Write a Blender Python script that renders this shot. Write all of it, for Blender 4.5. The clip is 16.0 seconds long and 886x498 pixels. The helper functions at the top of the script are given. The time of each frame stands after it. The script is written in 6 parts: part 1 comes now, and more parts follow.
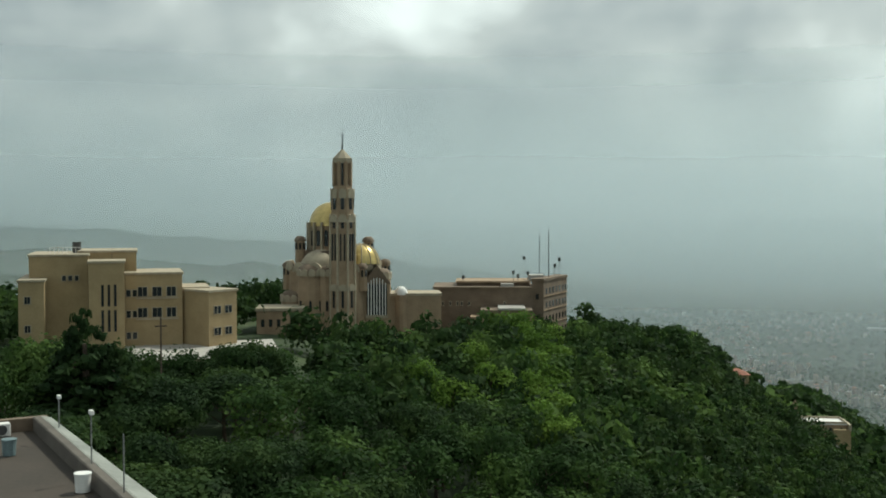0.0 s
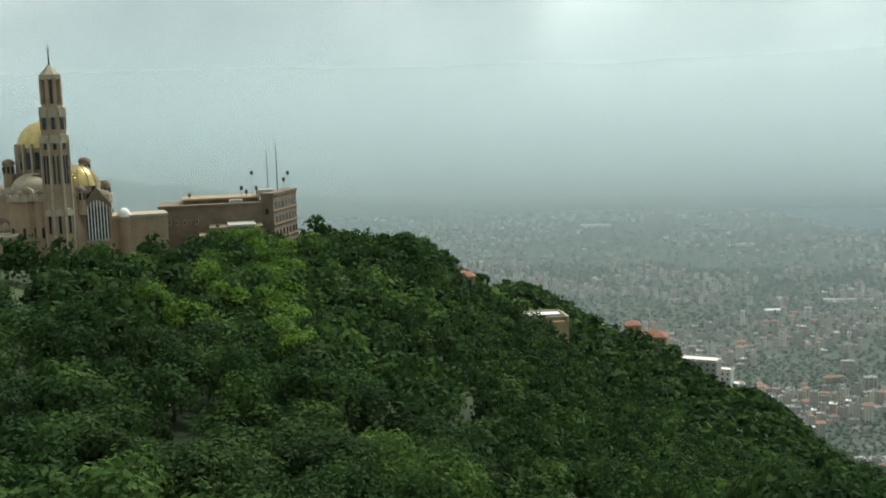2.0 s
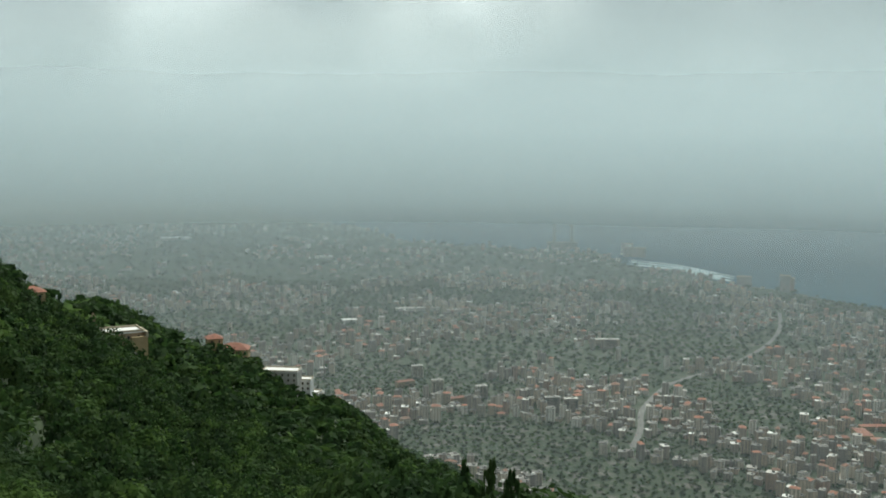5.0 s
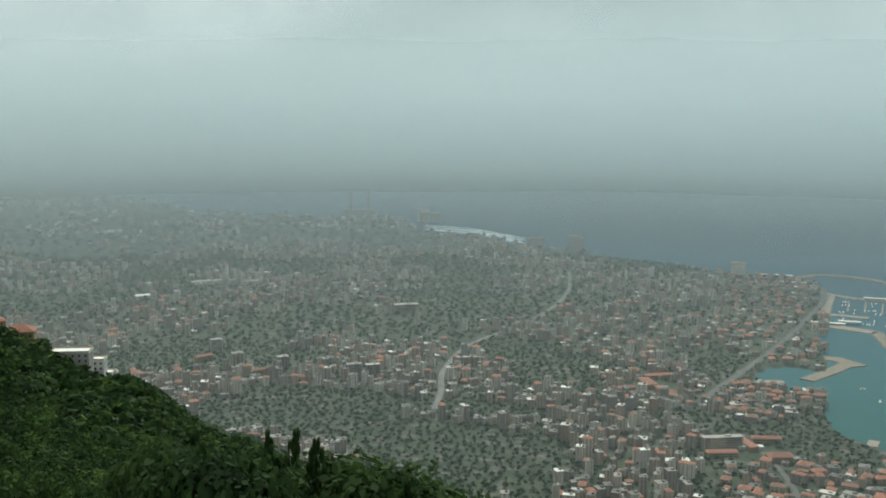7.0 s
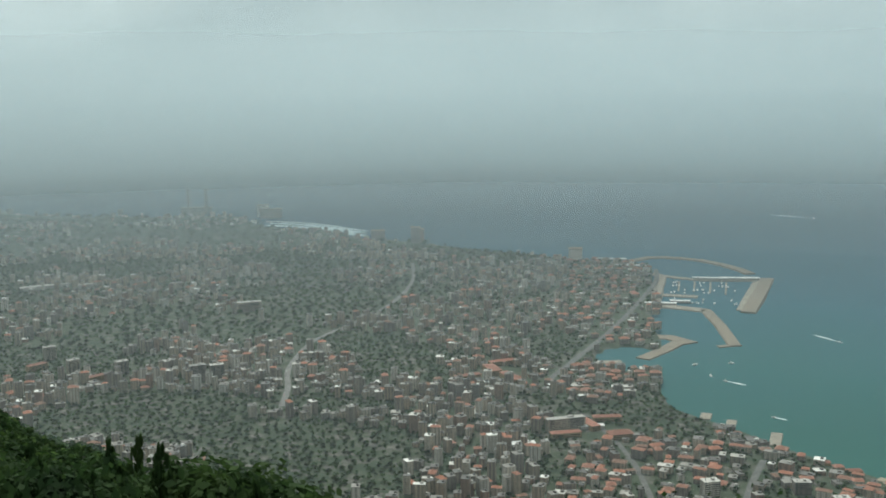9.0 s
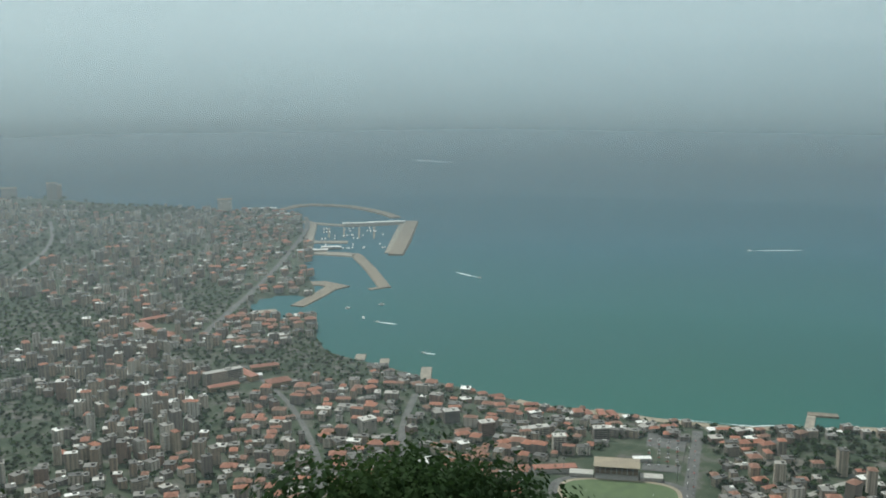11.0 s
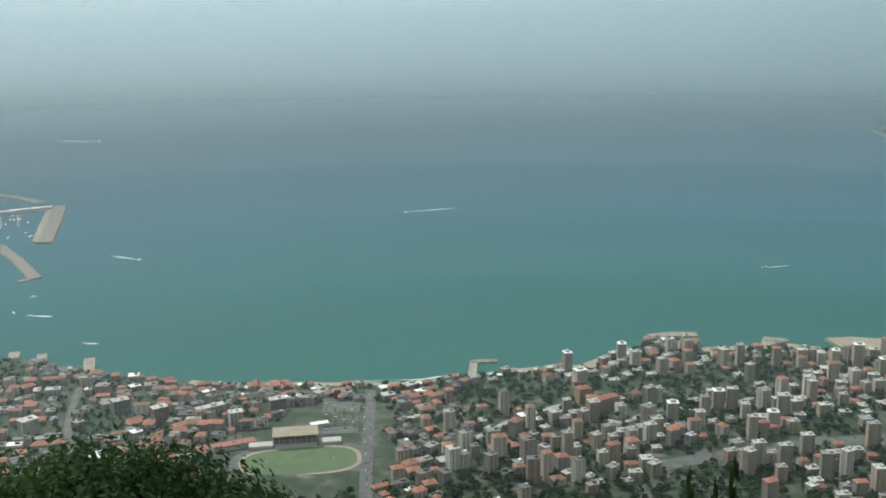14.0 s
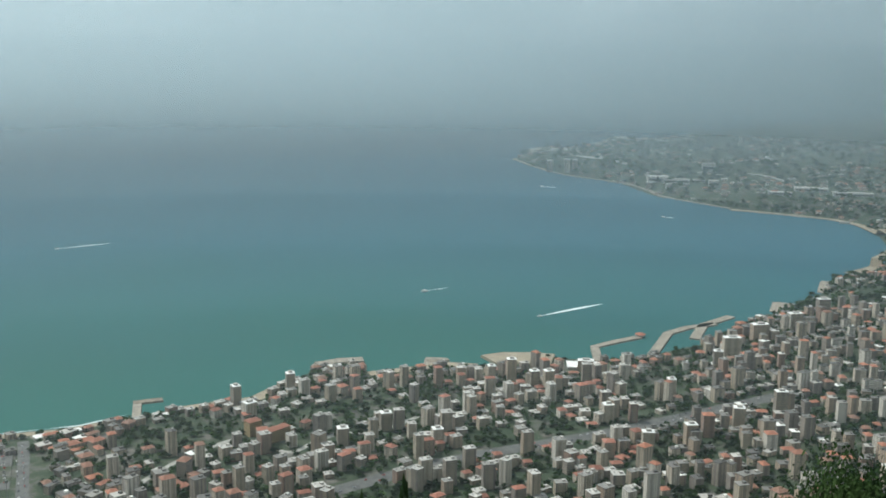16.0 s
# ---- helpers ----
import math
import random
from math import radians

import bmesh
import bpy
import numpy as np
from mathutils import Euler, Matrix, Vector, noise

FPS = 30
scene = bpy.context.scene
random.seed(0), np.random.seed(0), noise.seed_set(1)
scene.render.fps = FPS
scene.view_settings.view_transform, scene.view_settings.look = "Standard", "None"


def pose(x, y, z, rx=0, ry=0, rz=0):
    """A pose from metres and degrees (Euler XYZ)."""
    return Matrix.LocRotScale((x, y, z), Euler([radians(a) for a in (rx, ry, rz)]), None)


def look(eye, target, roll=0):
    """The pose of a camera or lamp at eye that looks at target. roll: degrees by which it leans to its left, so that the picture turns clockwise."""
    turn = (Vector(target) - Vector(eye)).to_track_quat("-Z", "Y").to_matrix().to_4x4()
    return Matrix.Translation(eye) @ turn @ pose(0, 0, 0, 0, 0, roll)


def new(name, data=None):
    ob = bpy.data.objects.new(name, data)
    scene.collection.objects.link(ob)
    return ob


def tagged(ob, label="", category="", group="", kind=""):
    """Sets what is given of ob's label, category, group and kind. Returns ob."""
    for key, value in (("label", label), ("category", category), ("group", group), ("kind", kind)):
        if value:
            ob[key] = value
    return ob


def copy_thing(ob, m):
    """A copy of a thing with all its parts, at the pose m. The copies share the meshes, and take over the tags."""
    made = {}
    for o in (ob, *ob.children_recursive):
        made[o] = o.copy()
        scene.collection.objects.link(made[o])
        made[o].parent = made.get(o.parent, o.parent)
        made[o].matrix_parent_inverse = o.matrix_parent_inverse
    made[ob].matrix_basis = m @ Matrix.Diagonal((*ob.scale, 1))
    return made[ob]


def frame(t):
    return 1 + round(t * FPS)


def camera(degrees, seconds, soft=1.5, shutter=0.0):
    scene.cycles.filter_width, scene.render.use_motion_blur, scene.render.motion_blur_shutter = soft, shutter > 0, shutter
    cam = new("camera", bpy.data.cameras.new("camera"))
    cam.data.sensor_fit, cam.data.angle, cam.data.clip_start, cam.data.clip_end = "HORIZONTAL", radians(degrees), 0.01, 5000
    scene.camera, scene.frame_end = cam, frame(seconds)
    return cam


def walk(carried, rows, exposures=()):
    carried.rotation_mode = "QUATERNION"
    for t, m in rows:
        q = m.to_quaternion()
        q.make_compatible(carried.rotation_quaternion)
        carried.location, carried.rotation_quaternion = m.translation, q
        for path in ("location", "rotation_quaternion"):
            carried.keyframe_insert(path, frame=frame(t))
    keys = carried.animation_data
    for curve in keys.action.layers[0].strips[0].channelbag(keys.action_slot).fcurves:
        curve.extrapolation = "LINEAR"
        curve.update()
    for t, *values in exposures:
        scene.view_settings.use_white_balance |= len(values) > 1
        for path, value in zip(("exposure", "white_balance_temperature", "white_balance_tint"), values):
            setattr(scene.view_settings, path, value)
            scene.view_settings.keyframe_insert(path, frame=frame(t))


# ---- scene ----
EYE = Vector((0.0, 0.0, 640.0))
cam = camera(44.5, 16.0, soft=1.8)
TURNS = [
    (0.0, 88.00, 0.00, 0.00),
    (0.5, 87.10, -1.94, -3.34),
    (1.0, 85.84, -1.77, -6.94),
    (1.5, 84.59, -0.15, -10.10),
    (2.0, 83.16, 1.78, -14.38),
    (2.5, 84.10, 1.70, -19.73),
    (3.0, 82.97, 2.88, -23.90),
    (3.5, 81.40, 1.97, -27.59),
    (4.0, 81.72, 1.51, -32.72),
    (4.5, 82.11, 0.09, -32.83),
    (5.0, 83.60, -0.54, -36.14),
    (5.2, 83.26, -0.81, -37.72),
    (7.3, 81.99, 0.32, -47.58),
    (7.5, 82.00, 0.54, -47.89),
    (8.0, 81.96, 0.33, -49.18),
    (8.2, 81.79, 0.60, -49.87),
    (10.3, 80.71, 0.41, -67.35),
    (10.5, 80.18, 0.67, -68.76),
    (11.0, 78.73, 0.15, -73.94),
    (11.5, 78.53, 0.32, -81.35),
    (12.0, 78.02, 0.59, -85.07),
    (12.5, 77.62, 0.47, -84.08),
    (13.0, 77.94, 0.93, -84.93),
    (13.5, 78.22, 1.53, -88.92),
    (14.0, 77.04, 0.83, -92.17),
    (14.5, 77.32, -0.21, -93.59),
    (15.0, 77.68, -0.07, -96.57),
    (15.5, 78.20, -0.75, -103.27),
    (16.0, 78.63, -0.80, -109.84),
]
walk(cam, [(t, pose(EYE.x, EYE.y, EYE.z, rx, ry, rz)) for t, rx, ry, rz in TURNS],
     exposures=[(0.0, -0.02, 6200, -2), (1.0, 0.18, 6180, -2), (2.0, 0.32, 6150, -2), (3.0, 0.3, 6150, -2), (3.5, 0.25, 6150, -2), (4.5, 0.24, 6120, -2), (5.0, 0.08, 6100, -1), (8.0, 0.03, 6050, -1), (10.5, 0.04, 5900, 1), (11.5, 0.16, 5890, 1), (16.0, 0.32, 5800, 3)])

# ---- sky, sun ----
SUN_AZ, SUN_EL = 48.0, 52.0
world = bpy.data.worlds.new("sky")
scene.world = world
world.use_nodes = True


def nd(nt, kind, **kw):
    n = nt.nodes.new(kind)
    for k, v in kw.items():
        if k == "inputs":
            for key, val in v.items():
                n.inputs[key].default_value = val
        elif k == "operation":
            n.operation = v
        elif k == "blend_type":
            n.blend_type = v
    return n


def ramp(nt, stops):
    r = nt.nodes.new("ShaderNodeValToRGB")
    els = r.color_ramp.elements
    while len(els) < len(stops):
        els.new(0.5)
    for e, (p, c) in zip(els, stops):
        e.position = p
        e.color = (*c, 1) if len(c) == 3 else c
    return r


def build_world():
    nt = world.node_tree
    nt.nodes.clear()
    out = nt.nodes.new("ShaderNodeOutputWorld")
    sky = nt.nodes.new("ShaderNodeTexSky")
    sky.sky_type = "NISHITA"
    sky.sun_disc = False
    sky.sun_elevation = radians(SUN_EL)
    sky.sun_rotation = radians(SUN_AZ)
    sky.dust_density = 4.0
    blue = nd(nt, "ShaderNodeBackground", inputs={"Strength": 0.08})
    nt.links.new(sky.outputs[0], blue.inputs[0])
    tc = nt.nodes.new("ShaderNodeTexCoord")
    mp = nt.nodes.new("ShaderNodeMapping")
    mp.inputs["Scale"].default_value = (1.0, 1.0, 1.7)
    nt.links.new(tc.outputs["Generated"], mp.inputs[0])
    n1 = nd(nt, "ShaderNodeTexNoise", inputs={"Scale": 3.7, "Detail": 8.0, "Roughness": 0.5, "Distortion": 0.25})
    nt.links.new(mp.outputs[0], n1.inputs["Vector"])
    r1 = ramp(nt, [(0.34, (0.2, 0.225, 0.235)), (0.47, (0.36, 0.38, 0.38)), (0.56, (0.52, 0.53, 0.51)), (0.68, (0.95, 0.96, 0.92))])
    nt.links.new(n1.outputs[0], r1.inputs[0])
    cl = nd(nt, "ShaderNodeBackground", inputs={"Strength": CLOUD})
    nt.links.new(r1.outputs[0], cl.inputs[0])
    mix = nd(nt, "ShaderNodeMixShader", inputs={0: 0.82})
    nt.links.new(blue.outputs[0], mix.inputs[1])
    nt.links.new(cl.outputs[0], mix.inputs[2])
    nt.links.new(mix.outputs[0], out.inputs[0])


CLOUD = 1.3
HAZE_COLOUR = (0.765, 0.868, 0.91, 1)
# shells painted as haze: distance, then (elevation seen from the view point, opacity)
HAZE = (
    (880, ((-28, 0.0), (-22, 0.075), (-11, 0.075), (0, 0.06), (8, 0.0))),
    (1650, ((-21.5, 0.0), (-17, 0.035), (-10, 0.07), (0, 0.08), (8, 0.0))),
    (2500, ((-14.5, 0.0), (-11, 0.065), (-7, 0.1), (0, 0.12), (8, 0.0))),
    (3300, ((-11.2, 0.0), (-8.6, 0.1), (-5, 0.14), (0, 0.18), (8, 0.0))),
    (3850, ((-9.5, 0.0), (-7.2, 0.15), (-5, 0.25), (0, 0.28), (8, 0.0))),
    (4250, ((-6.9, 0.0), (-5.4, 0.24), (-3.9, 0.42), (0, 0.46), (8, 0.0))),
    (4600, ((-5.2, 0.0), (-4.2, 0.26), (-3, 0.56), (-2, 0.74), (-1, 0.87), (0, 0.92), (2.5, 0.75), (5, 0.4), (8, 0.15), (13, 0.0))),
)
build_world()
sun_data = bpy.data.lights.new("sun", "SUN")
sun_data.energy, sun_data.angle, sun_data.color = 3.3, radians(6.0), (1.0, 0.93, 0.82)
sun = new("sun", sun_data)
_a, _e = radians(SUN_AZ), radians(SUN_EL)
sun.matrix_world = look((500, 500, 2000), Vector((500, 500, 2000)) - Vector((math.sin(_a) * math.cos(_e), math.cos(_a) * math.cos(_e), math.sin(_e))))

# ---- materials ----


def material(name):
    m = bpy.data.materials.new(name)
    m.use_nodes = True
    nt = m.node_tree
    nt.nodes.clear()
    out = nt.nodes.new("ShaderNodeOutputMaterial")
    return m, nt, out


def noise_node(nt, scale, detail=4.0, coord="pos", rough=0.55):
    n = nd(nt, "ShaderNodeTexNoise", inputs={"Scale": scale, "Detail": detail, "Roughness": rough})
    if coord == "pos":
        g = nt.nodes.new("ShaderNodeNewGeometry")
        nt.links.new(g.outputs["Position"], n.inputs["Vector"])
    else:
        g = nt.nodes.new("ShaderNodeTexCoord")
        nt.links.new(g.outputs["Object"], n.inputs["Vector"])
    return n


def mixc(nt, fac, a, b, blend="MIX"):
    m = nt.nodes.new("ShaderNodeMix")
    m.data_type = "RGBA"
    m.blend_type = blend
    for sock, v in ((m.inputs[0], fac), (m.inputs[6], a), (m.inputs[7], b)):
        if hasattr(v, "links"):
            nt.links.new(v, sock)
        elif isinstance(v, (int, float)):
            sock.default_value = v
        else:
            sock.default_value = (*v, 1)
    return m.outputs[2]


def math_node(nt, op, a, b=0.0):
    m = nd(nt, "ShaderNodeMath", operation=op)
    for sock, v in ((m.inputs[0], a), (m.inputs[1], b)):
        if hasattr(v, "links"):
            nt.links.new(v, sock)
        else:
            sock.default_value = v
    return m.outputs[0]


def surface(name, light, dark, scale=1.0, rough=0.85, metal=0.0, fine=12.0, bump=0.15, coord="pos", vary=0.0):
    """Two scales of variation between two colours, with fine relief; vary: spread of tone from piece to piece."""
    m, nt, out = material(name)
    p = nt.nodes.new("ShaderNodeBsdfPrincipled")
    big, small = noise_node(nt, scale, 5.0, coord), noise_node(nt, scale * fine, 4.0, coord)
    f = math_node(nt, "ADD", math_node(nt, "MULTIPLY", big.outputs[0], 0.65), math_node(nt, "MULTIPLY", small.outputs[0], 0.35))
    r = ramp(nt, [(0.36, dark), (0.62, light)])
    nt.links.new(f, r.inputs[0])
    col = r.outputs[0]
    if vary:
        oi = nt.nodes.new("ShaderNodeObjectInfo")
        v = math_node(nt, "ADD", math_node(nt, "MULTIPLY", oi.outputs["Random"], vary), 1.0 - vary / 2)
        cc = nt.nodes.new("ShaderNodeCombineColor")
        for i in range(3):
            nt.links.new(v, cc.inputs[i])
        col = mixc(nt, 1.0, col, cc.outputs[0], "MULTIPLY")
    nt.links.new(col, p.inputs["Base Color"])
    p.inputs["Roughness"].default_value = rough
    p.inputs["Metallic"].default_value = metal
    if bump:
        b = nd(nt, "ShaderNodeBump", inputs={"Strength": bump})
        nt.links.new(small.outputs[0], b.inputs["Height"])
        nt.links.new(b.outputs[0], p.inputs["Normal"])
    nt.links.new(p.outputs[0], out.inputs[0])
    return m


def leaf_material(name, a, b, c, scale=0.12):
    """Leaves: tone by clump and by leaf, a little light passing through."""
    m, nt, out = material(name)
    g = nt.nodes.new("ShaderNodeNewGeometry")
    n, tree = noise_node(nt, scale, 2.0), noise_node(nt, scale * 3.1, 1.0)
    r = ramp(nt, [(0.37, a), (0.5, b), (0.63, c)])
    nt.links.new(math_node(nt, "ADD", math_node(nt, "MULTIPLY", n.outputs[0], 0.55), math_node(nt, "MULTIPLY", tree.outputs[0], 0.45)), r.inputs[0])
    v = math_node(nt, "ADD", math_node(nt, "MULTIPLY", g.outputs["Random Per Island"], 0.4), 0.8)
    cc = nt.nodes.new("ShaderNodeCombineColor")
    for i in range(3):
        nt.links.new(v, cc.inputs[i])
    col = mixc(nt, 1.0, r.outputs[0], cc.outputs[0], "MULTIPLY")
    d = nd(nt, "ShaderNodeBsdfPrincipled", inputs={"Roughness": 0.8, "Specular IOR Level": 0.12})
    t = nt.nodes.new("ShaderNodeBsdfTranslucent")
    nt.links.new(col, d.inputs["Base Color"])
    nt.links.new(col, t.inputs["Color"])
    mx = nd(nt, "ShaderNodeMixShader", inputs={0: 0.38})
    nt.links.new(d.outputs[0], mx.inputs[1])
    nt.links.new(t.outputs[0], mx.inputs[2])
    nt.links.new(mx.outputs[0], out.inputs[0])
    return m


def facade_material(name, tones, each=False):
    """Rendered walls in the town: a tone for each building, dark window rows storey by storey."""
    m, nt, out = material(name)
    g = nt.nodes.new("ShaderNodeNewGeometry")
    r = ramp(nt, tones)
    r.color_ramp.interpolation = "CONSTANT"
    oi = nt.nodes.new("ShaderNodeObjectInfo")
    nt.links.new(oi.outputs["Random"] if each else g.outputs["Random Per Island"], r.inputs[0])
    sep = nt.nodes.new("ShaderNodeSeparateXYZ")
    nt.links.new(g.outputs["Position"], sep.inputs[0])
    fz = math_node(nt, "FRACT", math_node(nt, "DIVIDE", sep.outputs[2], 3.1))
    row = math_node(nt, "MULTIPLY", math_node(nt, "GREATER_THAN", fz, 0.3), math_node(nt, "LESS_THAN", fz, 0.72))
    fx = math_node(nt, "FRACT", math_node(nt, "DIVIDE", math_node(nt, "ADD", sep.outputs[0], math_node(nt, "MULTIPLY", sep.outputs[1], 1.3)), 4.4))
    colm = math_node(nt, "GREATER_THAN", fx, 0.5)
    # dark columns paint the shade of recessed bays onto flat walls
    fb = math_node(nt, "FRACT", math_node(nt, "DIVIDE", math_node(nt, "SUBTRACT", sep.outputs[0], math_node(nt, "MULTIPLY", sep.outputs[1], 0.8)), 7.3))
    bay = math_node(nt, "MULTIPLY", math_node(nt, "GREATER_THAN", fb, 0.62), 0.4)
    msk = math_node(nt, "MAXIMUM", math_node(nt, "MULTIPLY", math_node(nt, "MULTIPLY", row, colm), 0.8), bay)
    st = noise_node(nt, 0.15, 4.0)
    dirt = mixc(nt, 0.5, r.outputs[0], mixc(nt, st.outputs[0], (0.1, 0.09, 0.08), (0.75, 0.72, 0.68)), "OVERLAY")
    col = mixc(nt, msk, dirt, (0.07, 0.072, 0.075))
    p = nd(nt, "ShaderNodeBsdfPrincipled", inputs={"Roughness": 0.8})
    nt.links.new(col, p.inputs["Base Color"])
    nt.links.new(p.outputs[0], out.inputs[0])
    return m


def tone_material(name, tones, rough=0.85):
    """A tone for each piece of a joined mesh, with stains."""
    m, nt, out = material(name)
    g = nt.nodes.new("ShaderNodeNewGeometry")
    r = ramp(nt, tones)
    nt.links.new(g.outputs["Random Per Island"], r.inputs[0])
    st = noise_node(nt, 0.3, 5.0)
    col = mixc(nt, 0.45, r.outputs[0], mixc(nt, st.outputs[0], (0.12, 0.11, 0.1), (0.8, 0.78, 0.75)), "OVERLAY")
    p = nd(nt, "ShaderNodeBsdfPrincipled", inputs={"Roughness": rough})
    nt.links.new(col, p.inputs["Base Color"])
    nt.links.new(p.outputs[0], out.inputs[0])
    return m


def water_material():
    m, nt, out = material("sea_water")
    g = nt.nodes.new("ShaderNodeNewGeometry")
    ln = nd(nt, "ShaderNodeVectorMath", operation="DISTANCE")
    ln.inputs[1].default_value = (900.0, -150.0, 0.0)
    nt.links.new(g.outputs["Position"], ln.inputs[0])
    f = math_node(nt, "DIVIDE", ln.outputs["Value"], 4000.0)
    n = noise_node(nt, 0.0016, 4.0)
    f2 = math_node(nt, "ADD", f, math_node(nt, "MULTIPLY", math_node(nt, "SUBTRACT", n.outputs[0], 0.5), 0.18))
    # base colour graded by distance, greener inshore and bluer far out
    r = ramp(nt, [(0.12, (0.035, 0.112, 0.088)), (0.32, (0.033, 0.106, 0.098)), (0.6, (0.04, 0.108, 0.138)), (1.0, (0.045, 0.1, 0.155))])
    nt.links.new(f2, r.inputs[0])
    p = nd(nt, "ShaderNodeBsdfPrincipled", inputs={"Roughness": 0.6, "IOR": 1.33, "Specular IOR Level": 0.06})
    nt.links.new(r.outputs[0], p.inputs["Base Color"])
    w = noise_node(nt, 0.09, 5.0)
    b = nd(nt, "ShaderNodeBump", inputs={"Strength": 0.35, "Distance": 1.2})
    nt.links.new(w.outputs[0], b.inputs["Height"])
    nt.links.new(b.outputs[0], p.inputs["Normal"])
    # painted brightness: pale translucent tint over the bent-up far sheet, which shades dark
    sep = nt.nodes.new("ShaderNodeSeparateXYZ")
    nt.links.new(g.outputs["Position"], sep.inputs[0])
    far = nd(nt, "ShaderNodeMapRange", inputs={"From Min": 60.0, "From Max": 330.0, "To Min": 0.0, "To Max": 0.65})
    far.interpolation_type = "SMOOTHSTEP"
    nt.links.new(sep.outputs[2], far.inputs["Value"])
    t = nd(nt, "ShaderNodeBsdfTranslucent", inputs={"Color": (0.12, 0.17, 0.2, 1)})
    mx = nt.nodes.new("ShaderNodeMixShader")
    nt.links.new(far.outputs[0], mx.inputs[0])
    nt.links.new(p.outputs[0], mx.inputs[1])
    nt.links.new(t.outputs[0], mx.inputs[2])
    nt.links.new(mx.outputs[0], out.inputs[0])
    return m


def ground_material():
    m, nt, out = material("earth_and_scrub")
    g = nt.nodes.new("ShaderNodeNewGeometry")
    sep = nt.nodes.new("ShaderNodeSeparateXYZ")
    nt.links.new(g.outputs["Position"], sep.inputs[0])
    big, mid, fine = noise_node(nt, 0.004, 4.0), noise_node(nt, 0.03, 5.0), noise_node(nt, 0.4, 4.0)
    town = ramp(nt, [(0.42, (0.022, 0.038, 0.016)), (0.54, (0.042, 0.055, 0.028)), (0.62, (0.075, 0.073, 0.06)), (0.74, (0.15, 0.137, 0.115))])
    nt.links.new(mid.outputs[0], town.inputs[0])
    hill = ramp(nt, [(0.4, (0.018, 0.032, 0.012)), (0.6, (0.045, 0.07, 0.022)), (0.72, (0.12, 0.1, 0.065))])
    nt.links.new(math_node(nt, "ADD", math_node(nt, "MULTIPLY", mid.outputs[0], 0.6), math_node(nt, "MULTIPLY", fine.outputs[0], 0.4)), hill.inputs[0])
    hgt = math_node(nt, "DIVIDE", math_node(nt, "SUBTRACT", sep.outputs[2], 50.0), 60.0)
    hm = nd(nt, "ShaderNodeClamp")
    nt.links.new(hgt, hm.inputs[0])
    far = nd(nt, "ShaderNodeVectorMath", operation="LENGTH")
    nt.links.new(g.outputs["Position"], far.inputs[0])
    nearm = math_node(nt, "LESS_THAN", far.outputs["Value"], 1900.0)
    col = mixc(nt, math_node(nt, "MULTIPLY", hm.outputs[0], nearm), town.outputs[0], hill.outputs[0])
    p = nd(nt, "ShaderNodeBsdfPrincipled", inputs={"Roughness": 0.95})
    nt.links.new(col, p.inputs["Base Color"])
    b = nd(nt, "ShaderNodeBump", inputs={"Strength": 0.4})
    nt.links.new(fine.outputs[0], b.inputs["Height"])
    nt.links.new(b.outputs[0], p.inputs["Normal"])
    nt.links.new(p.outputs[0], out.inputs[0])
    return m


def haze_material(name, radius, profile):
    """Haze painted as pale opacity on a shell: grows from the foot upwards and thins out high above the view point."""
    m, nt, out = material(name)
    g = nt.nodes.new("ShaderNodeNewGeometry")
    sep = nt.nodes.new("ShaderNodeSeparateXYZ")
    nt.links.new(g.outputs["Position"], sep.inputs[0])
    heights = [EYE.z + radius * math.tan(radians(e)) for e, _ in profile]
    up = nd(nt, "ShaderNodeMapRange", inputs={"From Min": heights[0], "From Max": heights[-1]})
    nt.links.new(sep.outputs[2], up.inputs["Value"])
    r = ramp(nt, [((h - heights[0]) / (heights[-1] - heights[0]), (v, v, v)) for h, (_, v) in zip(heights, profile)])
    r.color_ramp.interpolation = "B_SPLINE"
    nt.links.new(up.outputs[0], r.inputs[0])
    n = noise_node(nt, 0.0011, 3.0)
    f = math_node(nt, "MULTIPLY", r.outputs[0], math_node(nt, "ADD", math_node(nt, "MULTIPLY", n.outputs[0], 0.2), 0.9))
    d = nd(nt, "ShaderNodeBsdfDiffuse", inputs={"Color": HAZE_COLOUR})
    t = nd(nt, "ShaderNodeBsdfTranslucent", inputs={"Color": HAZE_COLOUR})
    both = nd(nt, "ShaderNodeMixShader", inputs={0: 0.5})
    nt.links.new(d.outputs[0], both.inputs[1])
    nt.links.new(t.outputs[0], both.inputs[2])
    clear = nt.nodes.new("ShaderNodeBsdfTransparent")
    mx = nt.nodes.new("ShaderNodeMixShader")
    nt.links.new(f, mx.inputs[0])
    nt.links.new(clear.outputs[0], mx.inputs[1])
    nt.links.new(both.outputs[0], mx.inputs[2])
    nt.links.new(mx.outputs[0], out.inputs[0])
    return m


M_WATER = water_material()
M_GROUND = ground_material()
M_LEAF = leaf_material("broad_leaves", (0.018, 0.038, 0.012), (0.034, 0.068, 0.019), (0.095, 0.155, 0.038), 0.035)
M_FRESH = leaf_material("fresh_spring_leaves", (0.06, 0.115, 0.02), (0.11, 0.19, 0.03), (0.17, 0.26, 0.05), 0.06)
M_PINE = leaf_material("pine_needles", (0.019, 0.038, 0.015), (0.032, 0.06, 0.019), (0.058, 0.095, 0.027), 0.08)
M_TOWN_LEAF = leaf_material("town_leaves", (0.012, 0.021, 0.011), (0.02, 0.033, 0.014), (0.042, 0.06, 0.02), 0.02)
M_BARK = surface("bark", (0.12, 0.085, 0.06), (0.04, 0.03, 0.022), 2.0)
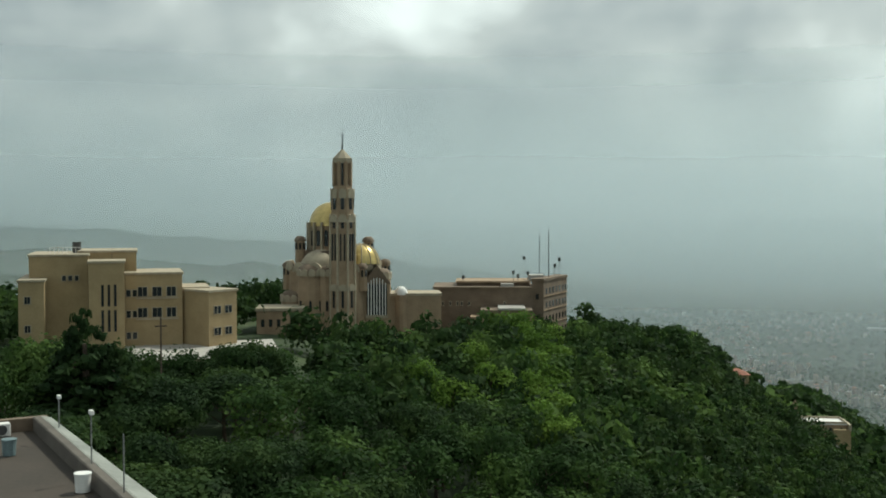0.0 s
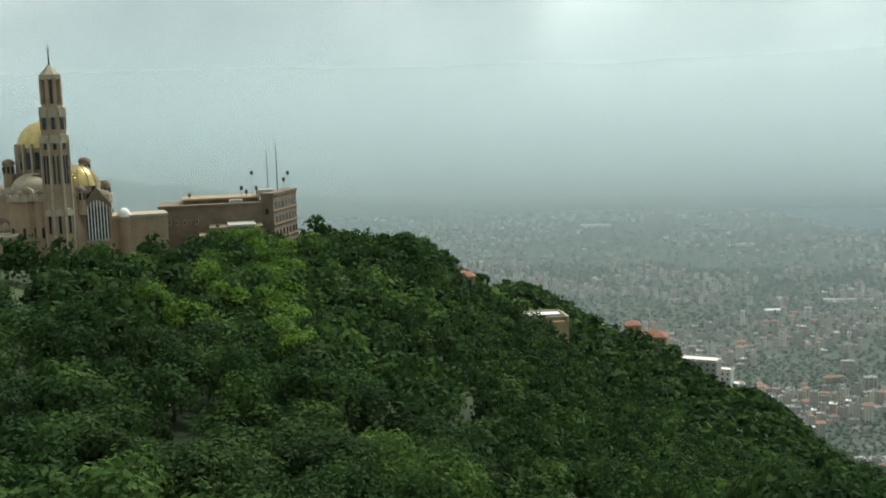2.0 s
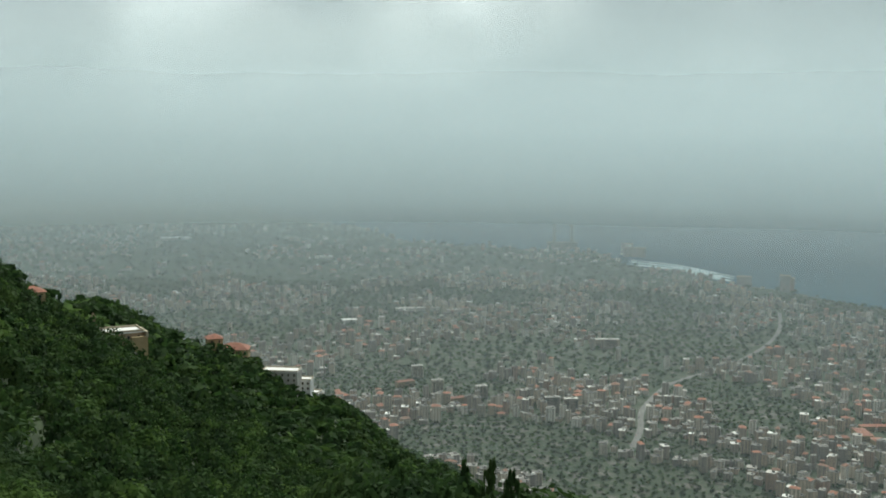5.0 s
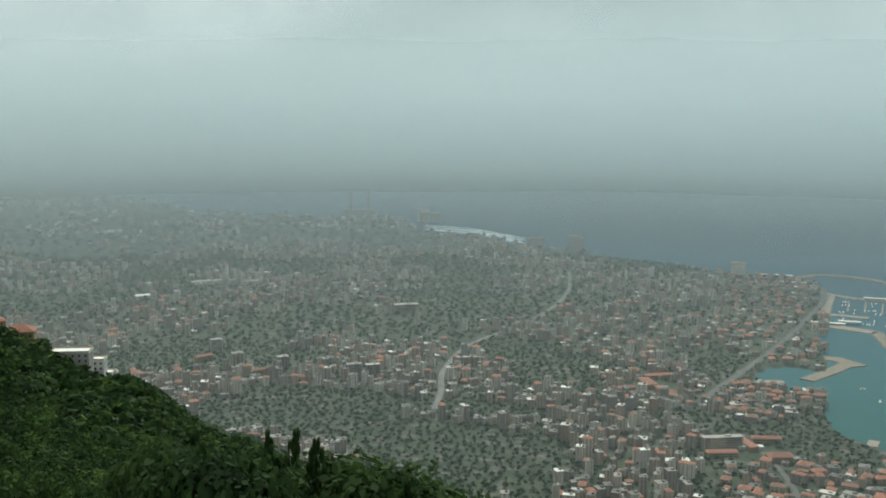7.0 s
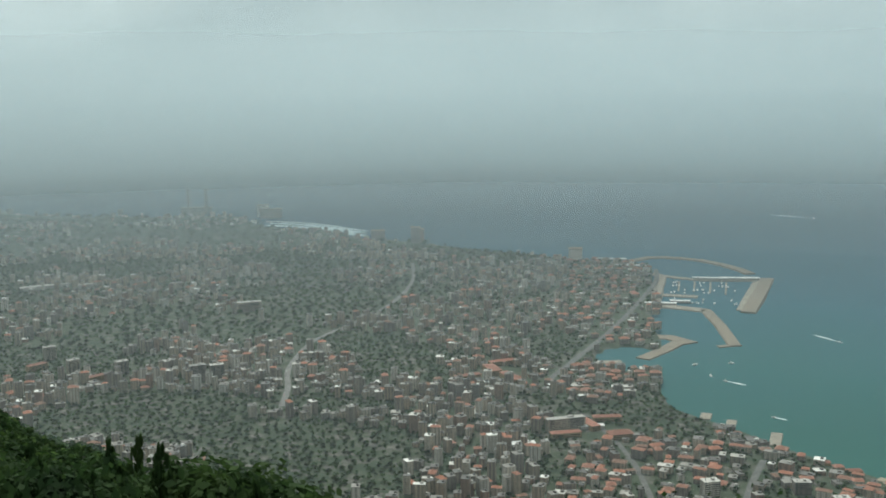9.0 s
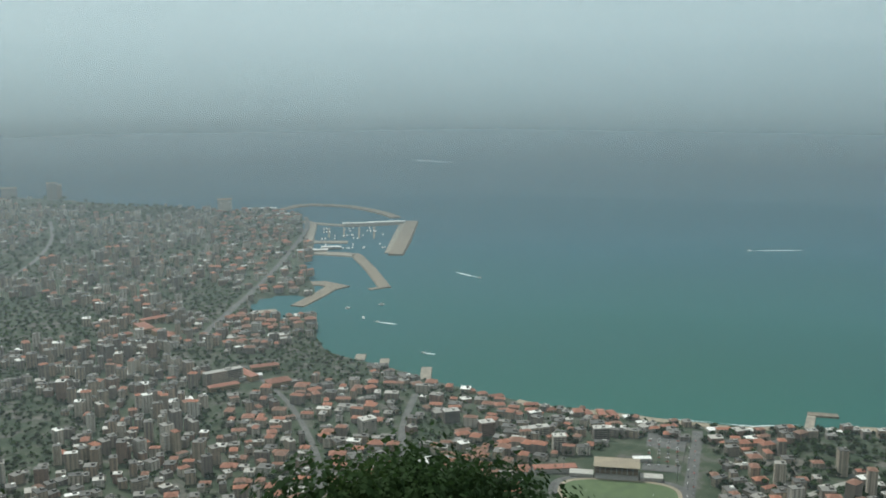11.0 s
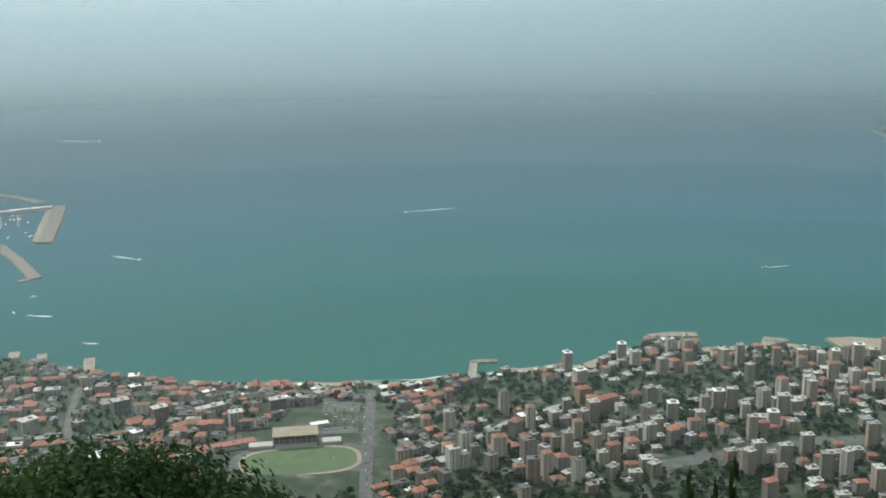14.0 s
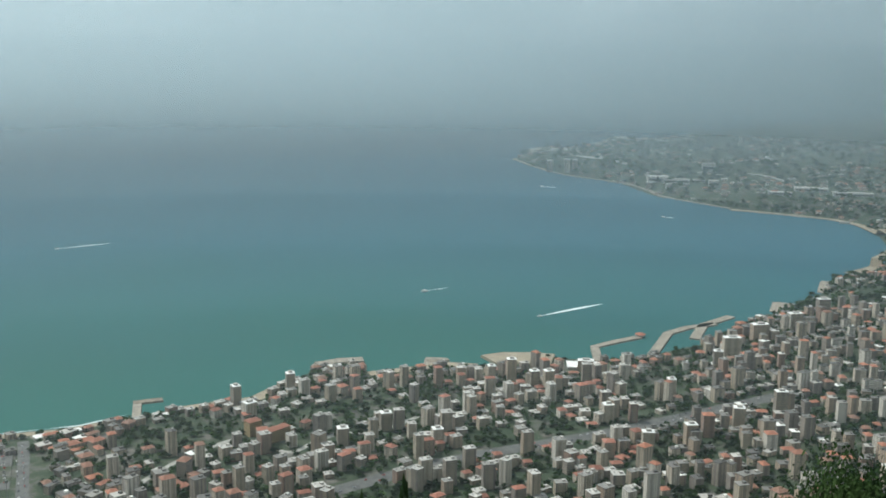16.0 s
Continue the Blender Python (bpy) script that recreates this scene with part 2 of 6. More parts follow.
M_STONE = surface("cream_limestone", (0.36, 0.262, 0.17), (0.25, 0.178, 0.112), 0.35, fine=14.0)
M_STONE_DARK = surface("grey_weathered_stone", (0.2, 0.148, 0.102), (0.125, 0.092, 0.064), 0.3)
M_TRIM = surface("pale_stone_trim", (0.42, 0.36, 0.26), (0.3, 0.255, 0.185), 0.6)
M_RENDER = surface("ochre_rendered_wall", (0.37, 0.278, 0.15), (0.285, 0.21, 0.112), 0.3)
M_GOLD = surface("gilded_tiles", (0.62, 0.48, 0.2), (0.42, 0.32, 0.12), 0.8, rough=0.38, metal=0.75, bump=0.05)
M_GLASS = surface("dark_glass_and_shade", (0.03, 0.035, 0.04), (0.015, 0.018, 0.02), 1.0, rough=0.15, bump=0.0)
M_METAL = surface("galvanised_steel", (0.35, 0.35, 0.35), (0.2, 0.2, 0.2), 3.0, rough=0.45, metal=0.6, bump=0.0)
M_DARKMETAL = surface("dark_painted_steel", (0.07, 0.07, 0.07), (0.035, 0.035, 0.035), 3.0, rough=0.6, bump=0.0)
M_CONCRETE = surface("pale_concrete", (0.46, 0.44, 0.4), (0.32, 0.3, 0.27), 0.25)
M_WHITE = surface("white_paint", (0.8, 0.79, 0.76), (0.62, 0.6, 0.57), 0.4)
M_ASPHALT = surface("grey_asphalt", (0.11, 0.108, 0.1), (0.06, 0.06, 0.058), 0.08)
M_PALE_ROAD = surface("pale_concrete_road", (0.36, 0.35, 0.31), (0.26, 0.25, 0.22), 0.1)
M_TILE = surface("terracotta_roof_tiles", (0.3, 0.122, 0.078), (0.2, 0.088, 0.06), 0.4, vary=0.5)
M_ROCK = surface("breakwater_rock", (0.25, 0.205, 0.15), (0.12, 0.1, 0.075), 0.12)
M_JETTY = surface("tan_concrete_jetty", (0.31, 0.27, 0.215), (0.17, 0.15, 0.12), 0.08)
M_SAND = surface("beach_sand", (0.3, 0.25, 0.175), (0.21, 0.175, 0.125), 0.05)
M_GRASS = surface("mown_grass", (0.085, 0.125, 0.045), (0.06, 0.09, 0.034), 0.06)
M_FOAM = surface("white_foam", (0.75, 0.8, 0.8), (0.45, 0.6, 0.6), 0.06)
TONES = [(0.0, (0.46, 0.395, 0.305)), (0.2, (0.33, 0.285, 0.235)), (0.38, (0.56, 0.505, 0.415)), (0.55, (0.28, 0.245, 0.215)), (0.68, (0.43, 0.34, 0.255)), (0.82, (0.66, 0.62, 0.555)), (0.93, (0.34, 0.23, 0.175))]
M_FACADE = facade_material("town_walls", TONES)
M_FACADE_EACH = facade_material("apartment_walls", TONES, True)
M_FLAT = tone_material("flat_roofs", [(0.0, (0.08, 0.077, 0.072)), (0.5, (0.15, 0.143, 0.133)), (0.8, (0.23, 0.22, 0.2)), (0.92, (0.42, 0.4, 0.365)), (1.0, (0.8, 0.79, 0.75))])
M_ROOF_EACH = surface("pale_roof_screed", (0.42, 0.4, 0.365), (0.23, 0.22, 0.2), 0.15, vary=0.9)
M_TILES = tone_material("town_tiled_roofs", [(0.0, (0.2, 0.12, 0.085)), (0.5, (0.29, 0.13, 0.085)), (1.0, (0.36, 0.15, 0.09))])

# ---- ground, sea ----


def warp(p):
    """Distances past 3.4 km are drawn together, so that the far coast and the horizon still stand within 5 km."""
    v = Vector(p) - EYE
    d = v.length
    if d <= 3400.0:
        return Vector(p), 1.0
    k = (3400.0 + 1450.0 * (1.0 - math.exp(-(d - 3400.0) / 1450.0 / 1.6))) / d
    return EYE + v * k, k


def warp_many(p):
    p = np.asarray(p, float)
    v = p - np.array(EYE)
    d = np.linalg.norm(v, axis=1)
    k = np.where(d <= 3400.0, 1.0, (3400.0 + 1450.0 * (1.0 - np.exp(-(d - 3400.0) / 1450.0 / 1.6))) / np.maximum(d, 1.0))
    return np.array(EYE) + v * k[:, None]


COAST_AZ = [-180, 20, 25.5, 30.2, 33.7, 38.8, 44.4, 46, 48.5, 51, 54, 56.5, 59.4, 62.4, 64, 66.6, 66.9, 67.7, 69.2, 70.6, 73.3, 75.7, 79.4, 83.2, 86.6, 90.6, 93.3, 95, 99.8, 101.9, 103, 105.5, 105.8, 108.4, 110, 112.6, 112.8, 116.0, 116.2, 118.6, 121.3, 123.9, 127.6, 129.9, 130.4, 132.5, 133.5, 180]
COAST_R = [9500, 9300, 8360, 7090, 6140, 5760, 5670, 5180, 5010, 4690, 4530, 4316, 4195, 4022, 4050, 3900, 2270, 2144, 2085, 2044, 1947, 1885, 1809, 1787, 1766, 1763, 1799, 1812, 1850, 1942, 2015, 2050, 1975, 2006, 2040, 2032, 2085, 2110, 2100, 2098, 2157, 2267, 2616, 2873, 3064, 3236, 9500, 9500]
CAPE_AZ = [113.5, 114.6, 116.4, 119.3, 121.1, 125.2, 128.1, 131, 133, 133.5]
CAPE_NEAR = [5567, 5232, 4952, 4734, 4390, 4146, 4097, 4023, 3577, 3200]
CAPE_FAR_AZ = [113.5, 114.5, 119.8, 125, 132.5, 140]
CAPE_FAR = [5567, 5910, 6590, 7570, 9070, 9500]
# height of the hill along rays from the view point: radius steps, and a row of heights for each bearing
HILL_R = [0, 25, 60, 120, 200, 300, 450, 650, 900, 1200, 1700, 2500, 4500, 9500]
HILL = {
    -60: [628, 622, 612, 606, 612, 612, 560, 520, 480, 440, 380, 420, 560, 700],
    -22: [626, 618, 609, 606, 613, 612, 540, 480, 420, 380, 330, 300, 420, 618],
    -10: [626, 616, 606, 602, 612, 612, 560, 480, 400, 330, 280, 240, 330, 520],
    0: [626, 615, 604, 598, 606, 609, 540, 440, 340, 260, 200, 160, 200, 280],
    7: [626, 615, 603, 594, 598, 606, 560, 430, 300, 200, 140, 90, 100, 115],
    12: [626, 614, 600, 588, 588, 599, 584, 480, 300, 170, 110, 70, 70, 60],
    18: [626, 616, 602, 580, 566, 560, 560, 533, 380, 160, 90, 50, 45, 40],
    24: [626, 618, 604, 574, 556, 538, 522, 503, 400, 190, 80, 40, 35, 50],
    30: [626, 620, 606, 572, 545, 522, 492, 468, 402, 230, 75, 35, 25, 20],
    36: [626, 620, 607, 565, 525, 485, 436, 396, 351, 240, 80, 30, 20, 10],
    40: [625, 620, 606, 556, 510, 462, 412, 362, 310, 190, 60, 28, 18, 9],
    44: [624, 619, 604, 545, 490, 430, 366, 318, 276, 150, 48, 25, 15, 8],
    50: [623, 618, 598, 536, 478, 412, 320, 225, 130, 60, 25, 15, 12, 7],
    60: [622, 618, 590, 530, 470, 400, 300, 185, 80, 26, 10, 8, 8, 6],
    100: [622, 618, 590, 530, 470, 400, 300, 185, 75, 22, 9, 7, 8, 6],
    135: [622, 618, 590, 530, 470, 400, 310, 210, 110, 45, 25, 20, 30, 40],
    180: [622, 606, 590, 570, 560, 540, 500, 460, 420, 400, 400, 420, 500, 600],
}
HILL_AZ = np.array(sorted(HILL), float)
HILL_Z = np.array([HILL[k] for k in sorted(HILL)], float)


def ground(az, r):
    """Height of the land at a bearing (degrees clockwise from +y) and distance; below 0 it is sea bed. Arrays or numbers."""
    az, r = np.broadcast_arrays(np.asarray(az, float), np.asarray(r, float))
    a = np.clip((az + 180) % 360 - 180, -60, 180)
    i = np.clip(np.searchsorted(HILL_AZ, a, side="right") - 1, 0, len(HILL_AZ) - 2)
    f = np.clip((a - HILL_AZ[i]) / (HILL_AZ[i + 1] - HILL_AZ[i]), 0, 1)
    f = f * f * (3 - 2 * f)
    j = np.clip(np.searchsorted(HILL_R, r, side="right") - 1, 0, len(HILL_R) - 2)
    hr = np.array(HILL_R, float)
    g = np.clip((r - hr[j]) / (hr[j + 1] - hr[j]), 0, 1)
    z = (HILL_Z[i, j] * (1 - g) + HILL_Z[i, j + 1] * g) * (1 - f) + (HILL_Z[i + 1, j] * (1 - g) + HILL_Z[i + 1, j + 1] * g) * f
    s = np.interp(a, COAST_AZ, COAST_R) - r
    cape = np.minimum(r - np.interp(a, CAPE_AZ, CAPE_NEAR), np.interp(a, CAPE_FAR_AZ, CAPE_FAR) - r)
    s = np.where((a > 113.5) & (a < 134), np.maximum(s, cape), s)
    inlet = 1.0 - np.hypot((a - 65.4) / 2.1, (r - 2535) / 125.0)
    s = np.where(inlet > 0, np.minimum(s, -inlet * 60), s)
    shore = np.where(s > 0, 0.6 + 0.05 * s + 0.9 * np.maximum(0, s - 150), np.maximum(np.where(r > 3000, -90.0, -8.0), 0.6 + 0.3 * s))
    hills = np.where(r > 4200, 25 * np.sin(a * 0.9 + 1.0) * np.sin(r * 0.0016 + a * 0.4), 0.0)
    return np.minimum(z + np.maximum(hills, 0) * (shore > 3), shore)


def xy(az, r):
    a = radians(az)
    return r * math.sin(a), r * math.cos(a)


def on_ground(az, r, up=0.0):
    x, y = xy(az, r)
    return Vector((x, y, float(ground(az, r)) + up))


def mesh_from(name, verts, faces, mats, parent=None, label="", smooth=False, index=None):
    me = bpy.data.meshes.new(name)
    me.from_pydata([tuple(v) for v in verts], [], [tuple(f) for f in faces])
    for m in (mats if isinstance(mats, (list, tuple)) else [mats]):
        me.materials.append(m)
    if index is not None:
        me.polygons.foreach_set("material_index", np.asarray(index, dtype=np.int32))
    if smooth:
        me.polygons.foreach_set("use_smooth", np.ones(len(me.polygons), dtype=bool))
    me.update()
    ob = new(name, me)
    if parent is not None:
        ob.parent = parent
    if label:
        ob["label"] = label
    return ob


def polar_sheet(name, azs, rs, height, mat):
    A, R = np.meshgrid(azs, rs, indexing="ij")
    z = height(A, R)
    a = np.radians(A)
    p = np.stack([R * np.sin(a), R * np.cos(a), z], -1).reshape(-1, 3)
    p = warp_many(p)
    n, m = len(azs), len(rs)
    i, j = np.meshgrid(np.arange(n), np.arange(m - 1), indexing="ij")
    i2 = (i + 1) % n
    f = np.stack([i * m + j, i2 * m + j, i2 * m + j + 1, i * m + j + 1], -1).reshape(-1, 4)
    return mesh_from(name, p, f[:, ::-1], mat, smooth=True)


AZS = np.concatenate([np.arange(-40, 140, 0.4), np.arange(140, 320, 4.0)])
RS = np.concatenate([[0.02, 8, 16, 25, 35, 48, 60], np.geomspace(75, 1600, 70), np.linspace(1615, 2300, 70), np.linspace(2320, 4200, 75), np.geomspace(4300, 9500, 45)])
land = tagged(polar_sheet("ground", AZS, RS, ground, M_GROUND), "dark earthy hillside and coastal plain under woods and town", "ground", kind="structure")
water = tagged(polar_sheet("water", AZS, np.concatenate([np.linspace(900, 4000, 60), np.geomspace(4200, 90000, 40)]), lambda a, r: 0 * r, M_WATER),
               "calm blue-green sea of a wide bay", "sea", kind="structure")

# pale shells around the view point stand in for haze; each fades down to the sea and up into the sky
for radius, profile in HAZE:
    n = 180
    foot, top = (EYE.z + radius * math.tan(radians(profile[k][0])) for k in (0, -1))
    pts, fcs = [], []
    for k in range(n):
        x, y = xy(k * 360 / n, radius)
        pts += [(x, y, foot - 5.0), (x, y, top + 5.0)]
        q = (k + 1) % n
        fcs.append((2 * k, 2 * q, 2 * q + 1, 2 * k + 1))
    tagged(mesh_from("haze", pts, fcs, haze_material("haze_%d" % radius, radius, profile), smooth=True), "translucent pale shell standing in for haze over the bay", "haze", kind="structure")

# ---- town ----


def boxes(cx, cy, z0, w, d, h, ang):
    """Vertices of many upright boxes (n, 8, 3)."""
    c, s = np.cos(ang), np.sin(ang)
    out = []
    for zz in (z0, z0 + h):
        for sx, sy in ((-1, -1), (1, -1), (1, 1), (-1, 1)):
            lx, ly = sx * w / 2, sy * d / 2
            out.append(np.stack([cx + lx * c - ly * s, cy + lx * s + ly * c, zz], -1))
    return np.stack(out, 1)


rng = np.random.default_rng(5)
KEEP_OUT = [(83.7, 1430, 140), (86.0, 1590, 85), (84.6, 1560, 60), (117.9, 2022, 60), (66.0, 3000, 40), (58.2, 2340, 66), (62.8, 1930, 44), (64.6, 1935, 44),
            (76.4, 1640, 20), (74.4, 1702, 20), (69.8, 1648, 22), (80.4, 1575, 18), (82.7, 1642, 20), (79.1, 1648, 26), (42.7, 2298, 36), (45.0, 3065, 38), (101.1, 1620, 26), (99.8, 1650, 20), (82.7, 1775, 30), (113.2, 2050, 40), (115.0, 2050, 50)]
GREEN_PLOTS = [(94.8, 1660, 55), (97.2, 1690, 60), (100.4, 1690, 42), (103.6, 1720, 60), (106.6, 1740, 60), (101.4, 1545, 36), (104.6, 1590, 40), (113.0, 1600, 45), (116.5, 1650, 50), (121.6, 1900, 60), (92.5, 1560, 36), (110.6, 1800, 45)]
M_ROAD_MID = surface("worn_grey_road", (0.17, 0.165, 0.155), (0.1, 0.098, 0.09), 0.1)
ROADS = {
    "stadium": ([(87.3, 1180), (87.4, 1349), (87.6, 1495), (87.8, 1657), (87.8, 1725)], 17),
    "winding": ([(93.6, 1480), (95.4, 1546), (96.9, 1587), (98.4, 1626), (99.7, 1614), (101.6, 1560), (103.0, 1600), (104.5, 1635), (106.5, 1640), (109, 1720)], 9),
    "highway": ([(104, 1400), (108.8, 1476), (112.2, 1529), (115.4, 1576), (119.7, 1655), (123.0, 1741), (128, 1900)], 30),
    "coastal": ([(46.5, 2060), (46.87, 2211), (47.0, 2399), (48.28, 2666), (50.5, 2879), (52.3, 3097), (53.4, 3370), (53.75, 3602), (53.7, 3900)], 13),
    "marina": ([(61, 2300), (64.2, 2780), (65.6, 3138), (66.6, 3540), (66.6, 3800)], 16),
    "market": ([(72, 1400), (71.6, 1650), (72.4, 1850)], 12),
    "plaza": ([(66, 1330), (67, 1500), (65.5, 1800), (63, 2050)], 10),
}


def road_points(pts, step=12.0):
    p = np.array([xy(*q) for q in pts])
    out = []
    n = len(p)
    for i in range(n - 1):
        p0, p1, p2, p3 = p[max(i - 1, 0)], p[i], p[i + 1], p[min(i + 2, n - 1)]
        k = max(2, int(np.linalg.norm(p2 - p1) / step))
        for t in np.arange(k) / k:
            out.append(0.5 * (2 * p1 + (p2 - p0) * t + (2 * p0 - 5 * p1 + 4 * p2 - p3) * t * t + (3 * p1 - p0 - 3 * p2 + p3) * t ** 3))
    out.append(p[-1])
    return np.array(out)


ROAD_PTS = {k: road_points(v[0]) for k, v in ROADS.items()}


def polar(x, y):
    return np.degrees(np.arctan2(x, y)), np.hypot(x, y)


def ribbon(name, pts, width, mat, label, lift=0.25):
    t = np.gradient(pts, axis=0)
    t /= np.linalg.norm(t, axis=1)[:, None]
    nrm = np.stack([-t[:, 1], t[:, 0]], -1)
    v, f = [], []
    for side in (-0.5, 0.5):
        q = pts + nrm * width * side
        a, r = polar(q[:, 0], q[:, 1])
        z = np.maximum(ground(a, r), 0.5) + lift
        v.append(np.column_stack([q, z]))
    zc = np.maximum(v[0][:, 2], v[1][:, 2])
    for w_ in v:
        w_[:, 2] = zc
    low = [w_ - np.array([0, 0, 1.5]) for w_ in v]
    n = len(pts)
    allv = warp_many(np.concatenate(v + low))
    for i in range(n - 1):
        f.append((i, i + 1, n + i + 1, n + i))
        f.append((i, 2 * n + i, 2 * n + i + 1, i + 1))
        f.append((n + i, n + i + 1, 3 * n + i + 1, 3 * n + i))
    return tagged(mesh_from(name, allv, f, mat), label, "road", kind="structure")


def scatter(cell, az0, az1, r0, r1, jitter=0.3):
    """Jittered places on land in a stretch of the plan."""
    g = np.arange(-r1, r1, cell)
    X, Y = np.meshgrid(g, g)
    X, Y = X.ravel(), Y.ravel()
    ca, sa = math.cos(0.35), math.sin(0.35)
    X, Y = X * ca - Y * sa, X * sa + Y * ca
    X = X + rng.uniform(-jitter, jitter, X.size) * cell
    Y = Y + rng.uniform(-jitter, jitter, Y.size) * cell
    a, r = polar(X, Y)
    k = (a > az0) & (a < az1) & (r > r0) & (r < r1)
    X, Y, a, r = X[k], Y[k], a[k], r[k]
    z = ground(a, r)
    k = z > 1.4
    return X[k], Y[k], a[k], r[k], z[k]


def clear_of(X, Y, a, r, margin):
    k = np.ones(X.size, bool)
    for ka, kr, kd in KEEP_OUT:
        kx, ky = xy(ka, kr)
        k &= np.hypot(X - kx, Y - ky) > kd
    for name, p in ROAD_PTS.items():
        w_ = ROADS[name][1] / 2 + margin
        for q in p[:: 1]:
            k &= np.hypot(X - q[0], Y - q[1]) > w_
    return k


def field(X, Y, s, seed):
    return np.array([noise.noise((x / s + seed, y / s - seed, seed * 1.7)) for x, y in zip(X, Y)])


for key, (label, mat) in {"stadium": ("grey asphalt road lined with parked cars", M_ASPHALT), "winding": ("pale winding road between green plots", M_PALE_ROAD),
                          "highway": ("wide grey motorway through the town", M_ASPHALT), "coastal": ("pale traffic-filled main road through the town", M_ROAD_MID),
                          "marina": ("asphalt road to the marina", M_ASPHALT), "market": ("grey town street", M_ASPHALT), "plaza": ("grey town street", M_ASPHALT)}.items():
    ribbon("road_" + key, ROAD_PTS[key], ROADS[key][1], mat, label)

TOWN = []  # x, y, z, w, d, h, ang, tiled
for cell, az0, az1, r0, r1 in ((27, 24, 134, 1080, 2650), (38, 14, 134, 2650, 4300), (62, -8, 134, 4300, 9000)):
    X, Y, a, r, z = scatter(cell, az0, az1, r0, r1)
    k = clear_of(X, Y, a, r, 9.0)
    k &= ~((z > 120) & (r < 2600))
    for ga, gr, gd in GREEN_PLOTS:
        gx, gy = xy(ga, gr)
        k &= np.hypot(X - gx, Y - gy) > gd
    X, Y, a, r, z = X[k], Y[k], a[k], r[k], z[k]
    green = 1.2 * field(X, Y, 330.0, 3.1) + 0.6 * field(X, Y, 110.0, 7.7)
    k = (green < np.where(r > 4300, 0.05, np.where(a > 92, 0.12, np.where(a < 62, 0.1, 0.3)))) & (rng.uniform(0, 1, X.size) < np.where(r > 4300, 0.75, np.where(a < 62, 0.92, np.where(a > 92, 0.78, 0.97))))
    X, Y, a, r, z = X[k], Y[k], a[k], r[k], z[k]
    n = X.size
    u = rng.uniform(0, 1, n)
    tall = (a > 92) & (r < 2900)
    wdt = np.where(tall, rng.uniform(10, 19, n), np.where(a < 62, rng.uniform(9, 18, n), rng.uniform(9, 25, n))) * (1 if cell < 40 else 1.3)
    dep = np.where(tall, rng.uniform(11, 16, n), rng.uniform(9, 19, n)) * (1 if cell < 40 else 1.2)
    h = np.where(tall, np.where(u < 0.38, 6 + 9 * u, 10 + 30 * ((u - 0.38) / 0.62) ** 1.3), 5.5 + 13 * u ** 2)
    h = np.where((a < 62) & (r > 1500), 7 + 27 * u ** 1.6, h)
    edge = np.interp(a, COAST_AZ, COAST_R) - r
    h = np.where((edge < 90) & ~tall, np.minimum(h, 9.0), h)
    h = np.where((edge < 110) & tall, np.minimum(h, 13.0), h)
    h = np.where(r > 4300, h * 0.8, h)
    ang = np.radians(-a) + np.where(a > 85, 0.55, 0.0) + 0.22 * np.sin(X / 340.0) + rng.normal(0, 0.1, n) + (rng.uniform(0, 1, n) < 0.3) * np.where(a > 85, 0.35, 0.6)
    red = rng.uniform(0, 1, n) < np.where(a < 62, 0.16, np.where(a < 92, 0.46, 0.3))
    TOWN.append(np.column_stack([X, Y, z, wdt, dep, h, ang, red, r, a]))
TOWN = np.concatenate(TOWN)


